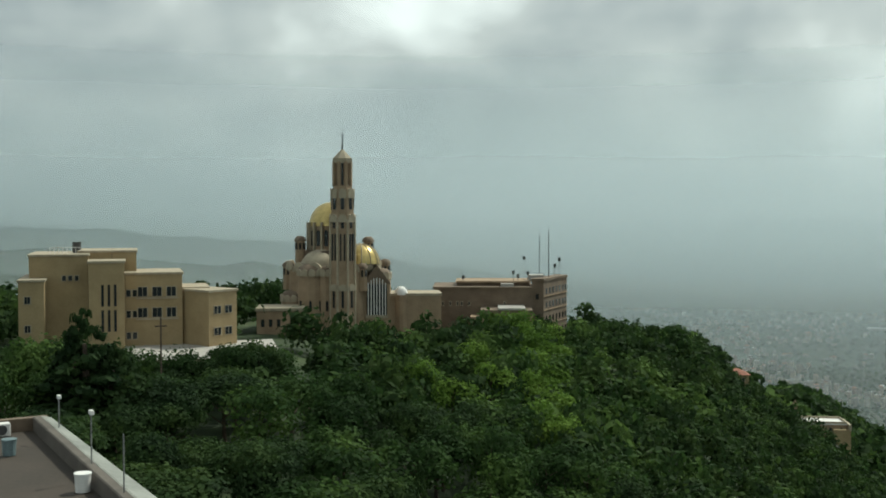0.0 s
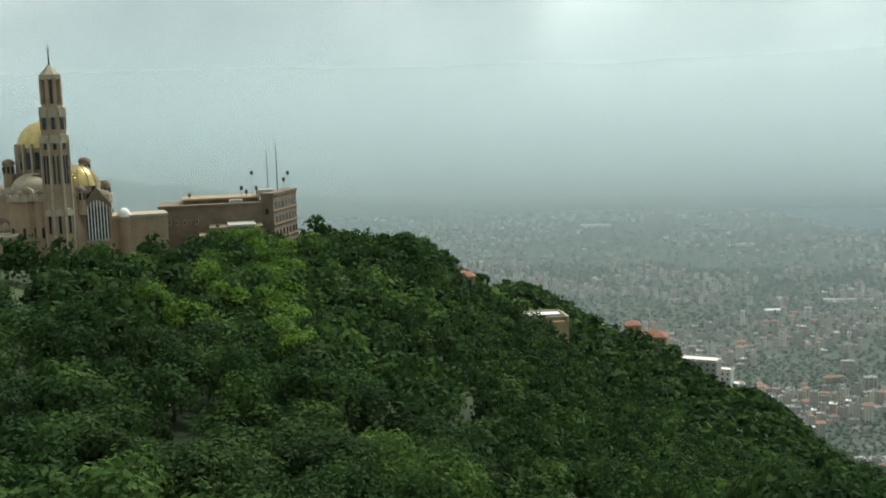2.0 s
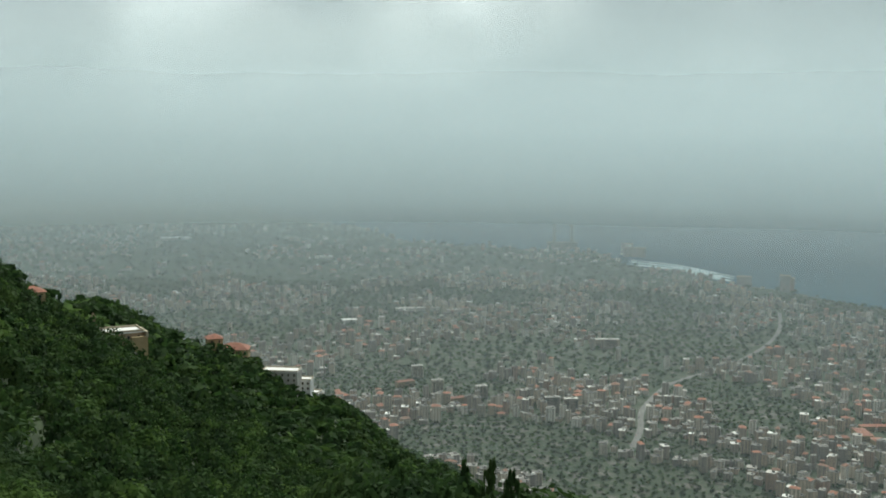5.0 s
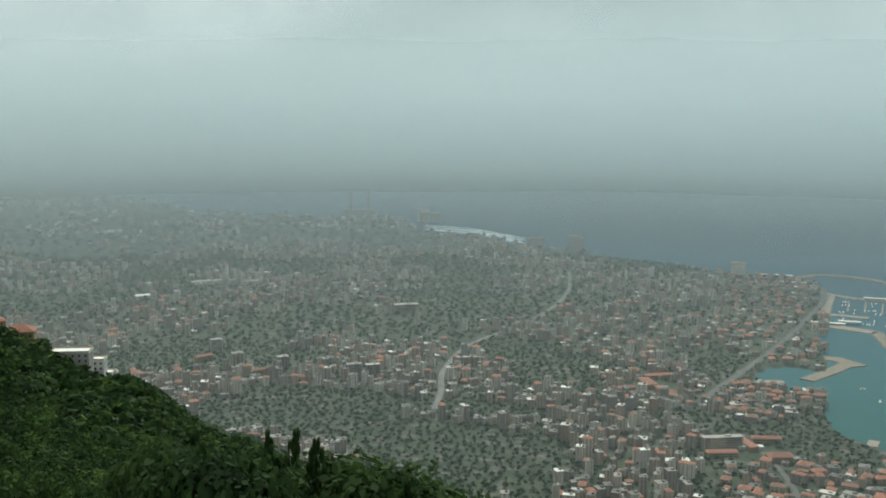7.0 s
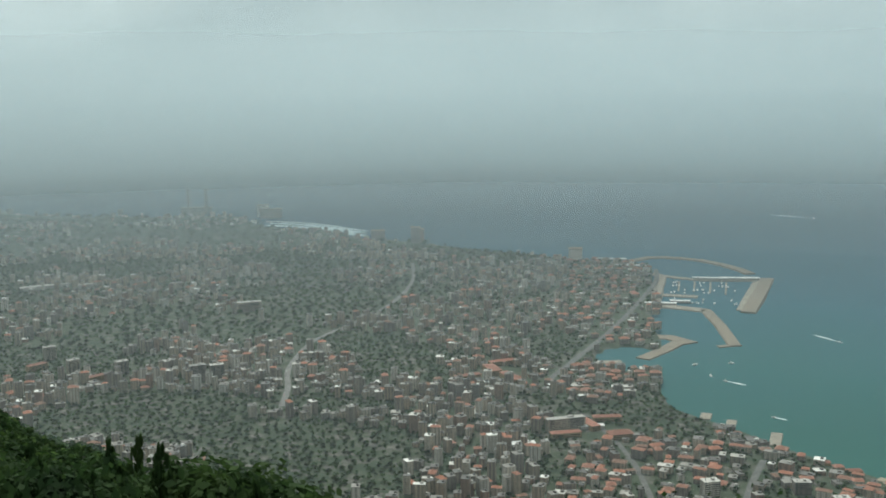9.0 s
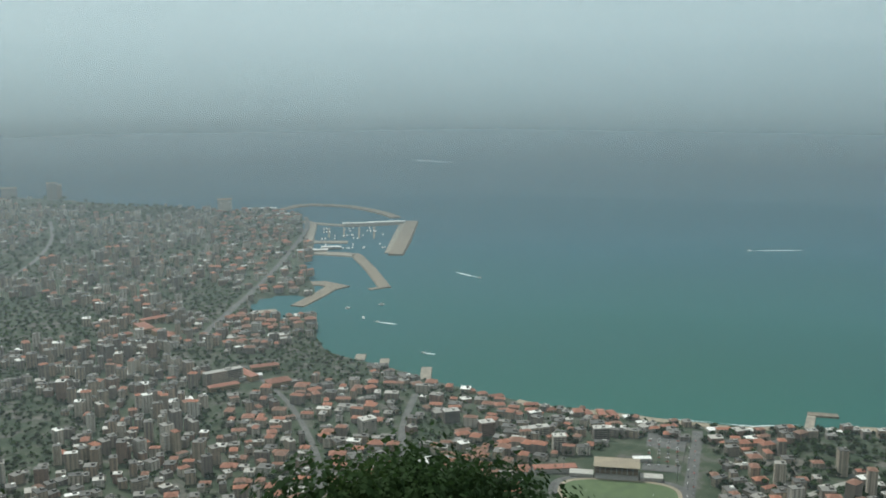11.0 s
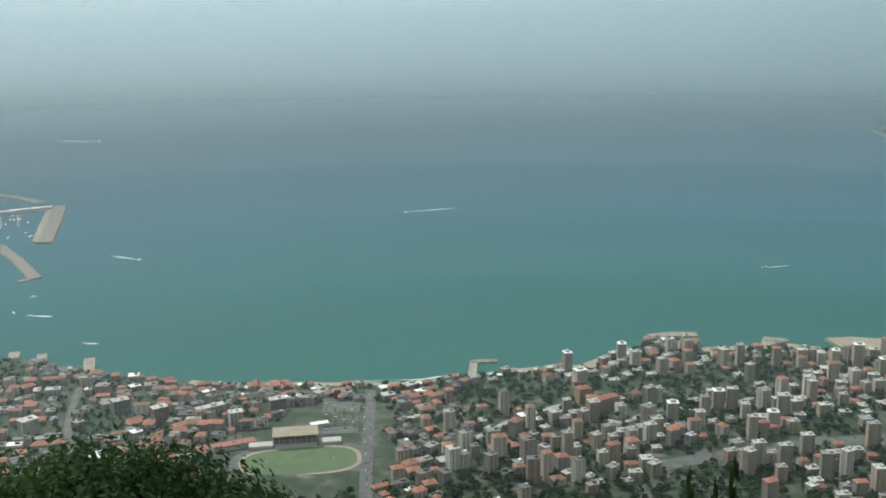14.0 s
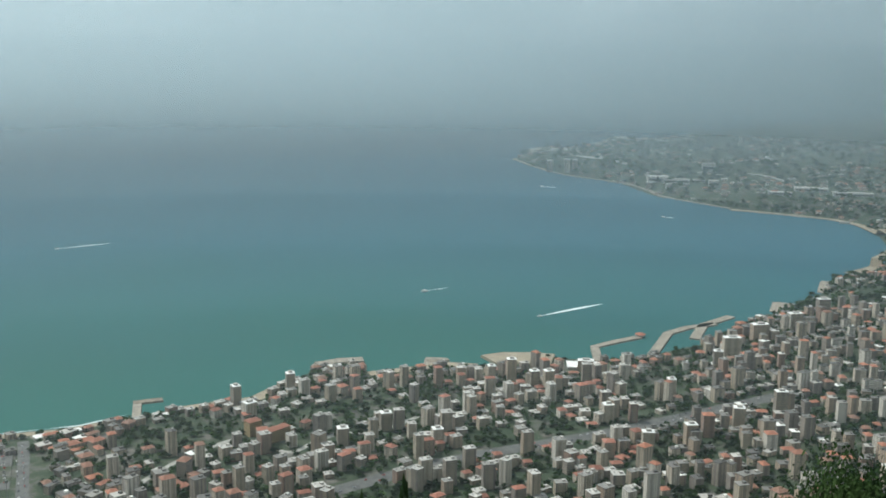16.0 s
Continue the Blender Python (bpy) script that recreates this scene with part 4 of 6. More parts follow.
def convent():
    """The stepped ochre building, in blocks of different height."""
    b = thing("convent_building", -16.2, 207, 612, "stepped ochre-rendered flat-roofed building of several storeys", "building", spin=0.0)
    B = [("west_wing", -18.8, -14.5, -3.0, 16, 15.4), ("main_block", -17.4, -7.2, 2.0, 18, 19.7), ("rear_block", -9.0, 1.4, 6.0, 18, 20.2),
         ("stair_tower", -7.0, -0.8, -2.5, 7, 18.6), ("east_block", -0.8, 9.6, 1.5, 15, 16.2), ("lower_east_wing", 9.4, 14.6, 3.5, 14, 13.2)]
    blocks = {}
    for n, x0, x1, y0, y1, h in B:
        w = part("wall_block", box(x0, x1, y0, y1, 0, h), M_RENDER, b)
        part("parapet", box(x0 - 0.25, x1 + 0.25, y0 - 0.25, y1 + 0.2, h, h + 0.45, bev=0.06), M_TRIM, w)
        blocks[n] = w
    corner = part("wall_block", _moved(turned(box(0, 6.7, 0, 7.5, 0, 13.0), 0.62), 14.1, -3.6), M_RENDER, b)
    part("parapet", _moved(turned(box(-0.25, 6.95, -0.25, 7.7, 13.0, 13.4), 0.62), 14.1, -3.6), M_TRIM, corner)
    ca, sa = math.cos(0.62), math.sin(0.62)
    for z in (5.0, 9.0):
        for u in (2.0, 4.6):
            part("window", _moved(turned(box(u - 0.9, u + 0.9, -0.1, 0.1, z - 0.1, z + 1.5), 0.62), 14.1, -3.6), M_TRIM, corner)
            for q in (-0.42, 0.42):
                part("pane", _moved(turned(box(u + q - 0.34, u + q + 0.34, -0.14, 0.05, z, z + 1.35), 0.62), 14.1, -3.6), M_GLASS, corner)
    e = blocks["east_block"]
    for z in (8.3, 12.2):
        for x in (2.4, 5.0, 7.6):
            window_unit(e, x, 1.5, z, 1.7, 1.7, 2)
        part("sill_band", box(1.2, 8.9, 1.2, 1.55, z - 0.5, z - 0.25), M_TRIM, e)
    for z in (4.3, 8.3, 12.2):
        for x in (-0.2, 0.9):
            window_unit(e, x + 0.1, 1.5, z, 0.8, 1.2, 1)
    s = blocks["stair_tower"]
    for z in (6.2, 10.8):
        for x in (-4.6, -3.5, -2.4):
            part("window_slit", box(x - 0.22, x + 0.22, -2.6, -2.2, z, z + 3.9), M_GLASS, s)
    m = blocks["main_block"]
    for x in (-11.4, -10.3, -9.2):
        window_unit(m, x, 2.0, 15.3, 0.7, 0.9, 1)
    for x, z in ((-17.3, 11.6), (-17.3, 6.5)):
        window_unit(blocks["west_wing"], x, -3.0, z, 1.0, 1.2, 2)
    for x in (10.6, 12.8):
        for z in (4.6, 8.8):
            window_unit(blocks["lower_east_wing"], x, 3.5, z, 1.2, 1.4, 2)
    r = part("roof_terrace", box(-14.2, -8.6, 6, 12, 19.9, 20.1), M_CONCRETE, b)
    for k in range(8):
        part("railing_post", rod((-14 + k * 0.75, 6, 20.1), (-14 + k * 0.75, 6, 21.3), 0.05), M_WHITE, r)
    part("railing", box(-14.1, -8.6, 5.95, 6.05, 21.2, 21.3), M_WHITE, r)
    part("water_tank", prism(12, 0.8, 0.8, 20.1, 22.2, -9.4, 9), M_DARKMETAL, r)
    part("flagpole", rod((-3, 6, 18.6), (-3, 6, 21.6), 0.04), M_DARKMETAL, b)


convent()
def forecourt():
    line = [(-17.0, 188), (-15.0, 187), (-12, 188), (-9.2, 190), (-8.6, 196), (-9.0, 214), (-17.0, 210)]
    n = len(line)
    v = [(*xy(a, r), 615.0) for a, r in line] + [(*xy(a, r), 603.0) for a, r in line]
    f = [tuple(range(n))[::-1]] + [(i, (i + 1) % n, n + (i + 1) % n, n + i) for i in range(n)]
    tagged(mesh_from("pavement_forecourt", v, f, [M_CONCRETE, M_STONE_DARK], index=[0] + [1] * n), "pale concrete forecourt before the ochre building", "pavement", kind="structure")


forecourt()


def seminary():
    """The long brick-brown block on the ridge with its aerials."""
    b = thing("ridge_building", 2.0, 280, 603, "long brown stone block with flat roof and radio masts", "building")
    main = part("wall_block", box(-12.2, 13.6, 0, 18, 0, 16.9), M_STONE_DARK, b)
    part("parapet", box(-12.5, 13.6, -0.3, 18, 16.9, 17.4), M_STONE_DARK, main)
    for x in (-9.8, -7.9, -6.0, -4.9, -3.0, 6.2):
        window_unit(main, x, 0.0, 12.6, 0.45, 1.0, 1)
    up = part("roof_storey", box(-6.2, 12.8, 4, 16, 16.9, 18.3), M_STONE_DARK, b)
    part("roof_slab", box(-6.6, 13.1, 3.4, 16.4, 18.3, 18.7), M_STONE, up)
    part("stair_head", box(5.2, 8.6, 0.8, 3.2, 17.2, 18.2, bev=0.05), M_CONCRETE, up)
    e = part("end_block", _moved(turned(box(0, 3.2, 0, 20, 0, 18.9), -0.38), 13.2, 0.4), M_STONE_DARK, b)
    for z in (4.5, 8.3, 12.0, 15.6):
        for u in (2.4, 5.2, 8, 10.8, 13.6, 16.4, 18.8):
            part("window", _moved(turned(box(3.12, 3.26, u - 0.55, u + 0.55, z, z + 1.5), -0.38), 13.2, 0.4), M_GLASS, e)
        part("string_course", _moved(turned(box(3.2, 3.4, 0, 20, z - 0.7, z - 0.5), -0.38), 13.2, 0.4), M_STONE, e)
    for z in (8.6, 14.2):
        part("window", _moved(turned(box(1.1, 1.9, -0.1, 0.1, z, z + 1.4), -0.38), 13.2, 0.4), M_GLASS, e)
    part("end_parapet", _moved(turned(box(-0.2, 3.4, -0.25, 20.2, 18.9, 19.6), -0.38), 13.2, 0.4), M_STONE_DARK, e)
    a = part("annex", box(0, 13.0, -10, 0, 0, 12.3), M_STONE_DARK, b)
    part("annex_step", box(-2.6, 0, -8, 0, 0, 10.4), M_STONE, a)
    part("annex_roof", box(4.4, 11.2, -10.3, 0, 12.3, 12.8), M_CONCRETE, a)
    for x in (0.6, 4.0, 8.2, 9.8, 12.4):
        part("buttress", box(x - 0.35, x + 0.35, -10.7, -9.9, 0, 10.8), M_STONE, a)
        window_unit(a, x + 1.4 if x < 12 else x - 1.2, -10.0, 7.2, 0.7, 2.4, 1)
    for x, y, z0, h, r in ((18.0, 8, 18.9, 13.4, 0.16), (15.6, 9, 18.9, 11.8, 0.13), (11.4, 6, 18.7, 6.4, 0.06), (8.6, 6, 18.7, 2.6, 0.1), (9.8, 6, 18.7, 1.6, 0.1), (12.4, 6, 18.7, 2.4, 0.1), (20.0, 13, 18.9, 3.8, 0.1), (21.4, 16, 18.9, 5.4, 0.1), (-4.6, 4.6, 18.7, 1.4, 0.06)):
        m = part("mast", rod((x, y, z0), (x, y, z0 + h), r, r2=r * 0.5), M_DARKMETAL, b)
        if h < 7:
            part("aerial", box(x - 0.35, x + 0.35, y - 0.15, y + 0.15, z0 + h - 0.9, z0 + h + 0.1), M_DARKMETAL, m)
    part("plant_room", box(12.6, 16.6, 5, 10, 18.9, 20.2), M_CONCRETE, b)


seminary()


def tiled_house(az, r, z, w_, d, h, spin, label, wall=M_RENDER, flat=False, group="houses on the wooded slope", storeys=2):
    b = thing("hill_house", az, r, z, label, "house", spin, group)
    body = part("wall", box(-w_ / 2, w_ / 2, 0, d, -8, h), wall, b)
    n = max(2, int(w_ / 3.2))
    for s in range(storeys):
        for k in range(n):
            window_unit(body, -w_ / 2 + (k + 0.5) * w_ / n, 0.0, h - 2.4 - 3.1 * s, 1.0, 1.3, 1)
    if flat:
        part("roof", box(-w_ / 2 - 0.3, w_ / 2 + 0.3, -0.3, d + 0.3, h, h + 0.35), M_WHITE, b)
        for x0, x1, y0, y1 in ((-w_ / 2, w_ / 2, 0, 0.3), (-w_ / 2, w_ / 2, d - 0.3, d), (-w_ / 2, -w_ / 2 + 0.3, 0.3, d - 0.3), (w_ / 2 - 0.3, w_ / 2, 0.3, d - 0.3)):
            part("parapet", box(x0, x1, y0, y1, h + 0.35, h + 1.1), M_TRIM, b)
    else:
        bm = bmesh.new()
        o, k = 0.6, d * 0.28
        v = [bm.verts.new(p) for p in ((-w_ / 2 - o, -o, h), (w_ / 2 + o, -o, h), (w_ / 2 + o, d + o, h), (-w_ / 2 - o, d + o, h), (-w_ / 2 + d / 2, d / 2, h + k), (w_ / 2 - d / 2 + 0.2, d / 2, h + k))]
        for f in ((0, 1, 5, 4), (1, 2, 5), (2, 3, 4, 5), (3, 0, 4), (3, 2, 1, 0)):
            bm.faces.new([v[i] for i in f])
        part("roof", bm, M_TILE, b)
    return b


ch = tiled_house(19.3, 420, 553.5, 19, 11, 8.0, 12, "grey stone chapel with white flat roofs among trees", M_STONE, True)
part("side_wing", box(4.5, 10.5, -2.5, 9, -8, 6.6), M_RENDER, ch)
part("gable_wall", box(9.8, 10.6, -2.8, 9, 6.4, 8.6), M_TRIM, ch)
bt = part("bell_turret", box(-9.6, -7.6, 1, 3, 7, 14.5, bev=0.1), M_STONE, ch)
part("turret_cap", prism(4, 1.5, 0.1, 14.5, 16.6, -8.6, 2), M_STONE, bt)
# dark panel on the wall paints the shade of an open bell arch
part("bell_opening", arch(0.9, 2.2, 0.9, 1.2, -8.6, 11.2), M_GLASS, bt)
part("terrace", box(-6, 6, -5, 0, -8, 1.0), M_CONCRETE, ch)
tiled_house(25.1, 640, 501, 17, 12, 7.5, -8, "house with broad terracotta roof on the slope")
tiled_house(24.2, 655, 504, 9, 9, 8.5, 10, "small house with terracotta roof on the slope")
tiled_house(27.5, 650, 484, 22, 12, 8.0, -14, "pale flat-roofed villa with terraces on the slope", M_CONCRETE, True)
tiled_house(28.6, 665, 474, 13, 9, 9.0, -14, "pale flat-roofed villa with terraces on the slope", M_WHITE, True)
tiled_house(30.2, 690, 452, 13, 9, 5.5, -20, "low pale house with stepped terraces", M_WHITE, True)
tiled_house(29.0, 700, 462, 14, 9, 4.0, -20, "low pale house with stepped terraces", M_CONCRETE, True)
tiled_house(15.3, 410, 573.5, 8, 7, 6.5, 10, "orange-brown rendered house above the trees", M_RENDER)

# ---- harbour, shore, stadium ----


def quay(name, pts, width, top, mat, label, category="pier", ends=1.0, kind=""):
    """A long low block along a line of (bearing, distance) points."""
    p = np.array([xy(*q) for q in pts])
    t = np.gradient(p, axis=0)
    t /= np.linalg.norm(t, axis=1)[:, None]
    nrm = np.stack([-t[:, 1], t[:, 0]], -1)
    n = len(p)
    w_ = np.full(n, width)
    w_[-1] *= ends
    ring = [np.column_stack([p + nrm * (w_ * s)[:, None], np.full(n, z)]) for s, z in ((-0.62, -4), (-0.5, top), (0.5, top), (0.62, -4))]
    f = []
    for a in range(3):
        for i in range(n - 1):
            f.append((a * n + i, a * n + i + 1, (a + 1) * n + i + 1, (a + 1) * n + i))
    f += [(0, n, 2 * n, 3 * n), (n - 1, 4 * n - 1, 3 * n - 1, 2 * n - 1)]
    return tagged(mesh_from(name, warp_many(np.concatenate(ring)), f, mat), label, category, kind=kind)


quay("breakwater", [(65.3, 3990), (66.2, 4075), (66.9, 4092), (68, 4070), (69, 4032), (70, 3950), (70.9, 3850), (71.4, 3775)], 34, 5, M_ROCK, "curved brown rock breakwater of the marina", "breakwater")
quay("quay", [(65.0, 3850), (66.9, 3690), (68, 3650), (69.0, 3625), (70.5, 3640), (72.0, 3655)], 30, 3, M_JETTY, "long pale marina quay with boat sheds", "quay")
quay("mole", [(72.25, 3690), (71.9, 3420), (71.35, 3118)], 40, 5, M_ROCK, "broad stone mole closing the marina", "mole")
quay("mole", [(71.75, 3640), (71.4, 3420), (70.95, 3150)], 22, 2.4, M_JETTY, "pale landing beside the stone mole", "mole")
quay("quay", [(65.9, 3195), (67.4, 3165), (69.2, 3125)], 44, 3.2, M_JETTY, "pale concrete harbour quay", "quay")
for az, r0, r1 in ((67.8, 3420, 3600), (68.6, 3420, 3600), (69.4, 3400, 3590), (70.2, 3390, 3600)):
    quay("floating_dock", [(az, r0), (az + 0.02, r1)], 6, 1.2, M_JETTY, "narrow floating dock for moored yachts", "dock")
quay("quay", [(66.9, 3345), (68.8, 3330)], 34, 3.0, M_JETTY, "pale concrete harbour quay", "quay")
quay("quay", [(66.9, 3690), (66.7, 3450), (66.5, 3200)], 36, 3.0, M_JETTY, "pale concrete harbour quay", "quay")
quay("pier", [(69.2, 3135), (70.0, 2930), (70.75, 2705)], 30, 3.2, M_ROCK, "straight brown stone pier reaching into the bay", "pier")
quay("pier", [(71.0, 2720), (69.9, 2690)], 16, 2.4, M_ROCK, "short stone pier head", "pier")
quay("pier", [(63.6, 2800), (65.5, 2770), (67.4, 2770), (68.5, 2712)], 44, 2.6, M_ROCK, "low stone jetty of the old harbour", "pier")
quay("pier", [(68.0, 2735), (67.2, 2640), (66.0, 2535)], 34, 2.8, M_ROCK, "low stone jetty of the old harbour", "pier")
quay("pier", [(63.6, 2490), (64.9, 2500)], 26, 2.4, M_JETTY, "pale boat landing of the old harbour", "pier")
for az, r0, r1, w_ in ((70.6, 2030, 2085, 18), (72.9, 1950, 2025, 20), (69.3, 2080, 2120, 20), (93.5, 1790, 1860, 14), (103.4, 2000, 2035, 40), (109.6, 2030, 2075, 40), (127.9, 2600, 2700, 50), (130.2, 2850, 2990, 60)):
    quay("jetty", [(az, r0), (az + 0.1, r1)], w_, 2.2, M_JETTY, "short pale concrete jetty on the shore", "jetty")
quay("jetty", [(93.4, 1862), (94.9, 1868)], 16, 3, M_ROCK, "crooked stone jetty head", "jetty")
quay("jetty", [(103.2, 2030), (104.4, 2052), (105.7, 2058)], 26, 4, M_JETTY, "pale resort terrace built into the sea", "jetty")
quay("jetty", [(109.2, 2050), (110.4, 2062)], 14, 3, M_ROCK, "crooked stone jetty head", "jetty")
quay("jetty", [(118.6, 2090), (118.35, 2190), (119.4, 2235), (120.7, 2285)], 18, 3, M_JETTY, "hooked pale jetty with a red-roofed pavilion", "jetty")
quay("jetty", [(121.4, 2150), (122.2, 2330), (123.2, 2390), (124.6, 2440)], 20, 3, M_JETTY, "hooked pale jetty of a beach resort", "jetty")
quay("jetty", [(123.6, 2300), (124.0, 2420), (125.4, 2520)], 22, 3, M_JETTY, "hooked pale jetty of a beach resort", "jetty")
quay("pavement_headland", [(112.7, 2055), (113.6, 2075), (115.0, 2080), (116.1, 2075)], 70, 6, M_SAND, "bare brown earth platform by the sea", "ground", kind="structure")

# sand and surf along the shore
shore = [(a, float(np.interp(a, COAST_AZ, COAST_R)) - 6) for a in (78, 80, 82, 84, 86, 88, 90, 92, 93)]
ribbon("beach_shore", road_points(shore), 17, M_SAND, "narrow strip of pale sand beach", 0.5)
for a0, a1 in ((95.2, 101.5), (106, 112)):
    ribbon("beach_shore", road_points([(a, float(np.interp(a, COAST_AZ, COAST_R)) - 8) for a in np.linspace(a0, a1, 8)]), 26, M_SAND, "narrow strip of pale sand beach", 0.5)
ribbon("beach_far", road_points([(a, r - 10) for a, r in ((131.0, 3130), (132.0, 3230), (132.9, 3400), (133.2, 3600), (132, 3850), (130.6, 4035), (128, 4105), (125, 4155))]), 34, M_SAND, "pale curved sand beach at the head of the bay", 0.5)


def foam_patch(name, pts, widths, label):
    p = np.array([xy(*q) for q in pts])
    t = np.gradient(p, axis=0)
    t /= np.linalg.norm(t, axis=1)[:, None]
    nrm = np.stack([-t[:, 1], t[:, 0]], -1)
    w_ = np.array(widths, float)
    n = len(p)
    v = warp_many(np.concatenate([np.column_stack([p + nrm * (w_ * s)[:, None], np.full(n, 1.2)]) for s in (-0.5, 0.5)]))
    return tagged(mesh_from(name, v, [(i, i + 1, n + i + 1, n + i) for i in range(n - 1)], M_FOAM), label, "foam", kind="stuff")


for off, s in ((60, 1.0), (150, 0.7), (225, 0.45)):
    foam_patch("surf", [(a, r + off) for a, r in ((46.0, 5150), (47, 5090), (48.3, 5010), (49.5, 4880), (50.6, 4740), (51.4, 4660))], [18, 60 * s, 66 * s, 70 * s, 60 * s, 14], "white surf breaking along the far shore")
foam_patch("surf", [(a, float(np.interp(a, COAST_AZ, COAST_R)) + 10) for a in np.linspace(86, 93, 10)], [0.5, 2, 2.5, 1, 0.6, 2.5, 4, 4, 2, 0.5], "thin white wash on the beach")


def stadium():
    az, r = 83.75, 1416
    z = float(ground(az, r)) + 0.9
    s = thing("football_ground", az, r, z, "green football pitch in a pale oval with a grandstand", "stadium")
    def oval(L, W, z0, z1, n=40):
        bm = bmesh.new()
        a, b = [], []
        for k in range(n):
            t = 2 * math.pi * k / n
            c, q = math.cos(t), math.sin(t)
            x = math.copysign(abs(c) ** 0.62, c) * L / 2
            y = math.copysign(abs(q) ** 0.72, q) * W / 2
            a.append(bm.verts.new((x, y, z0)))
            b.append(bm.verts.new((x, y, z1)))
        bm.faces.new(b)
        for k in range(n):
            bm.faces.new((a[k], a[(k + 1) % n], b[(k + 1) % n], b[k]))
        return bm
    part("apron", oval(196, 118, -6, 0.0), M_ASPHALT, s)
    part("oval_rim", oval(170, 98, -0.4, 0.35), M_SAND, s, "pale oval running track and wall")
    part("pitch", oval(158, 86, 0, 0.5), M_GRASS, s, "mown green grass")
    for x in (-46, 46):
        g = part("goal", rod((x, -3.6, 0.5), (x, -3.6, 3.0), 0.1), M_WHITE, s)
        part("goal_post", rod((x, 3.6, 0.5), (x, 3.6, 3.0), 0.1), M_WHITE, g)
        part("crossbar", rod((x, -3.6, 3.0), (x, 3.6, 3.0), 0.1), M_WHITE, g)
    st = part("grandstand", box(-36, 26, 52, 86, 0, 11), M_STONE_DARK, s)
    bm = bmesh.new()
    v = [bm.verts.new(p) for p in ((-38, 49, 17.5), (28, 49, 17.5), (28, 96, 13.5), (-38, 96, 13.5), (-38, 49, 16.7), (28, 49, 16.7), (28, 96, 12.7), (-38, 96, 12.7))]
    for f in ((0, 1, 2, 3), (7, 6, 5, 4), (0, 4, 5, 1), (1, 5, 6, 2), (2, 6, 7, 3), (3, 7, 4, 0)):
        bm.faces.new([v[i] for i in f])
    part("stand_roof", bm, M_SAND, st, "sloping tan grandstand roof")
    for k in range(9):
        part("roof_post", box(-36 + k * 7.7 - 0.3, -36 + k * 7.7 + 0.3, 50, 50.6, 0.3, 16.8), M_CONCRETE, st)
    for k in range(5):
        part("seat_tier", box(-35, 25, 46 + k * 1.8, 52, 0.3 + k * 1.1, 1.4 + k * 1.1), M_CONCRETE, st)
    for x0, x1 in ((-72, -38), (28, 60)):
        part("open_stand", box(x0, x1, 49, 66, 0, 5), M_CONCRETE, s)
    for x in (-80, 80):
        m = part("floodlight_mast", rod((x, 54, 0), (x, 54, 24), 0.35), M_METAL, s)
        part("floodlight", box(x - 2, x + 2, 53.6, 54.2, 23, 26), M_METAL, m)


stadium()
lot = [(84.9, 1512), (87.0, 1512), (87.2, 1600), (87.3, 1690), (85.2, 1690)]
tagged(mesh_from("pavement_car_park", [(*xy(a, r), float(ground(a, r)) + 0.9) for a, r in lot], [tuple(range(5))[::-1]], M_ASPHALT), "grey asphalt car park by the shore", "car park", kind="structure")


def make_car(paint, label):
    c = tagged(new("car"), label, "car", "cars in the town")
    body = box(-2.1, 2.1, -0.88, 0.88, 0.35, 0.95, bev=0.18)
    part("body", body, paint, c)
    bm = box(-1.2, 1.0, -0.78, 0.78, 0.95, 1.5)
    for v in bm.verts:
        if v.co.z > 1.2:
            v.co.x *= 0.68
            v.co.y *= 0.86
    part("cabin", bm, M_GLASS, c)
    part("roof_panel", box(-0.8, 0.62, -0.66, 0.66, 1.49, 1.55), paint, c)
    for x in (-1.3, 1.3):
        for y in (-0.8, 0.8):
            part("wheel", rod((x, y - 0.1, 0.33), (x, y + 0.1, 0.33), 0.33, n=10), M_DARKMETAL, c)
    return c


PAINTS = [(M_WHITE, "white saloon car standing on the asphalt"), (surface("silver_car_paint", (0.5, 0.5, 0.5), (0.4, 0.4, 0.42), 2.0, rough=0.3, metal=0.5, bump=0), "silver saloon car standing on the asphalt"),
          (surface("dark_car_paint", (0.06, 0.06, 0.08), (0.03, 0.03, 0.04), 2.0, rough=0.3, bump=0), "dark saloon car standing on the asphalt"),
          (surface("red_car_paint", (0.4, 0.04, 0.03), (0.3, 0.03, 0.03), 2.0, rough=0.3, bump=0), "red saloon car standing on the asphalt")]
cars = [make_car(*p) for p in PAINTS]
rc = random.Random(4)


def car_at(k, az, r, turn, first):
    p = on_ground(az, r, 0.9)
    m = pose(p.x, p.y, p.z, 0, 0, turn)
    if first:
        cars[k].matrix_world = m
    else:
        copy_thing(cars[k], m)


spots = []
for row in range(4):
    for i in range(9):
        spots.append((85.3 + row * 0.5 + rc.uniform(-0.02, 0.02), 1535 + i * 16 + rc.uniform(-4, 4), -85 + rc.uniform(-6, 6)))
for i in range(30):
    spots.append((87.42 + (i % 2) * 0.32, 1320 + i * 13 + rc.uniform(-4, 4), -87.5 + 90))
for name, n, side in (("highway", 26, 7.0), ("highway", 22, -7.0), ("coastal", 34, 3.5), ("winding", 8, 2.0)):
    p = ROAD_PTS[name]
    for i in range(n):
        k = rc.randrange(len(p) - 1)
        t = p[k + 1] - p[k]
        t = t / np.linalg.norm(t)
        q = p[k] + np.array([-t[1], t[0]]) * side
        a, r = polar(q[0], q[1])
        spots.append((float(a), float(r), math.degrees(math.atan2(t[1], t[0]))))
for i, (a, r, t) in enumerate(spots):
    car_at(i % 4, a, r, t, i < 4)

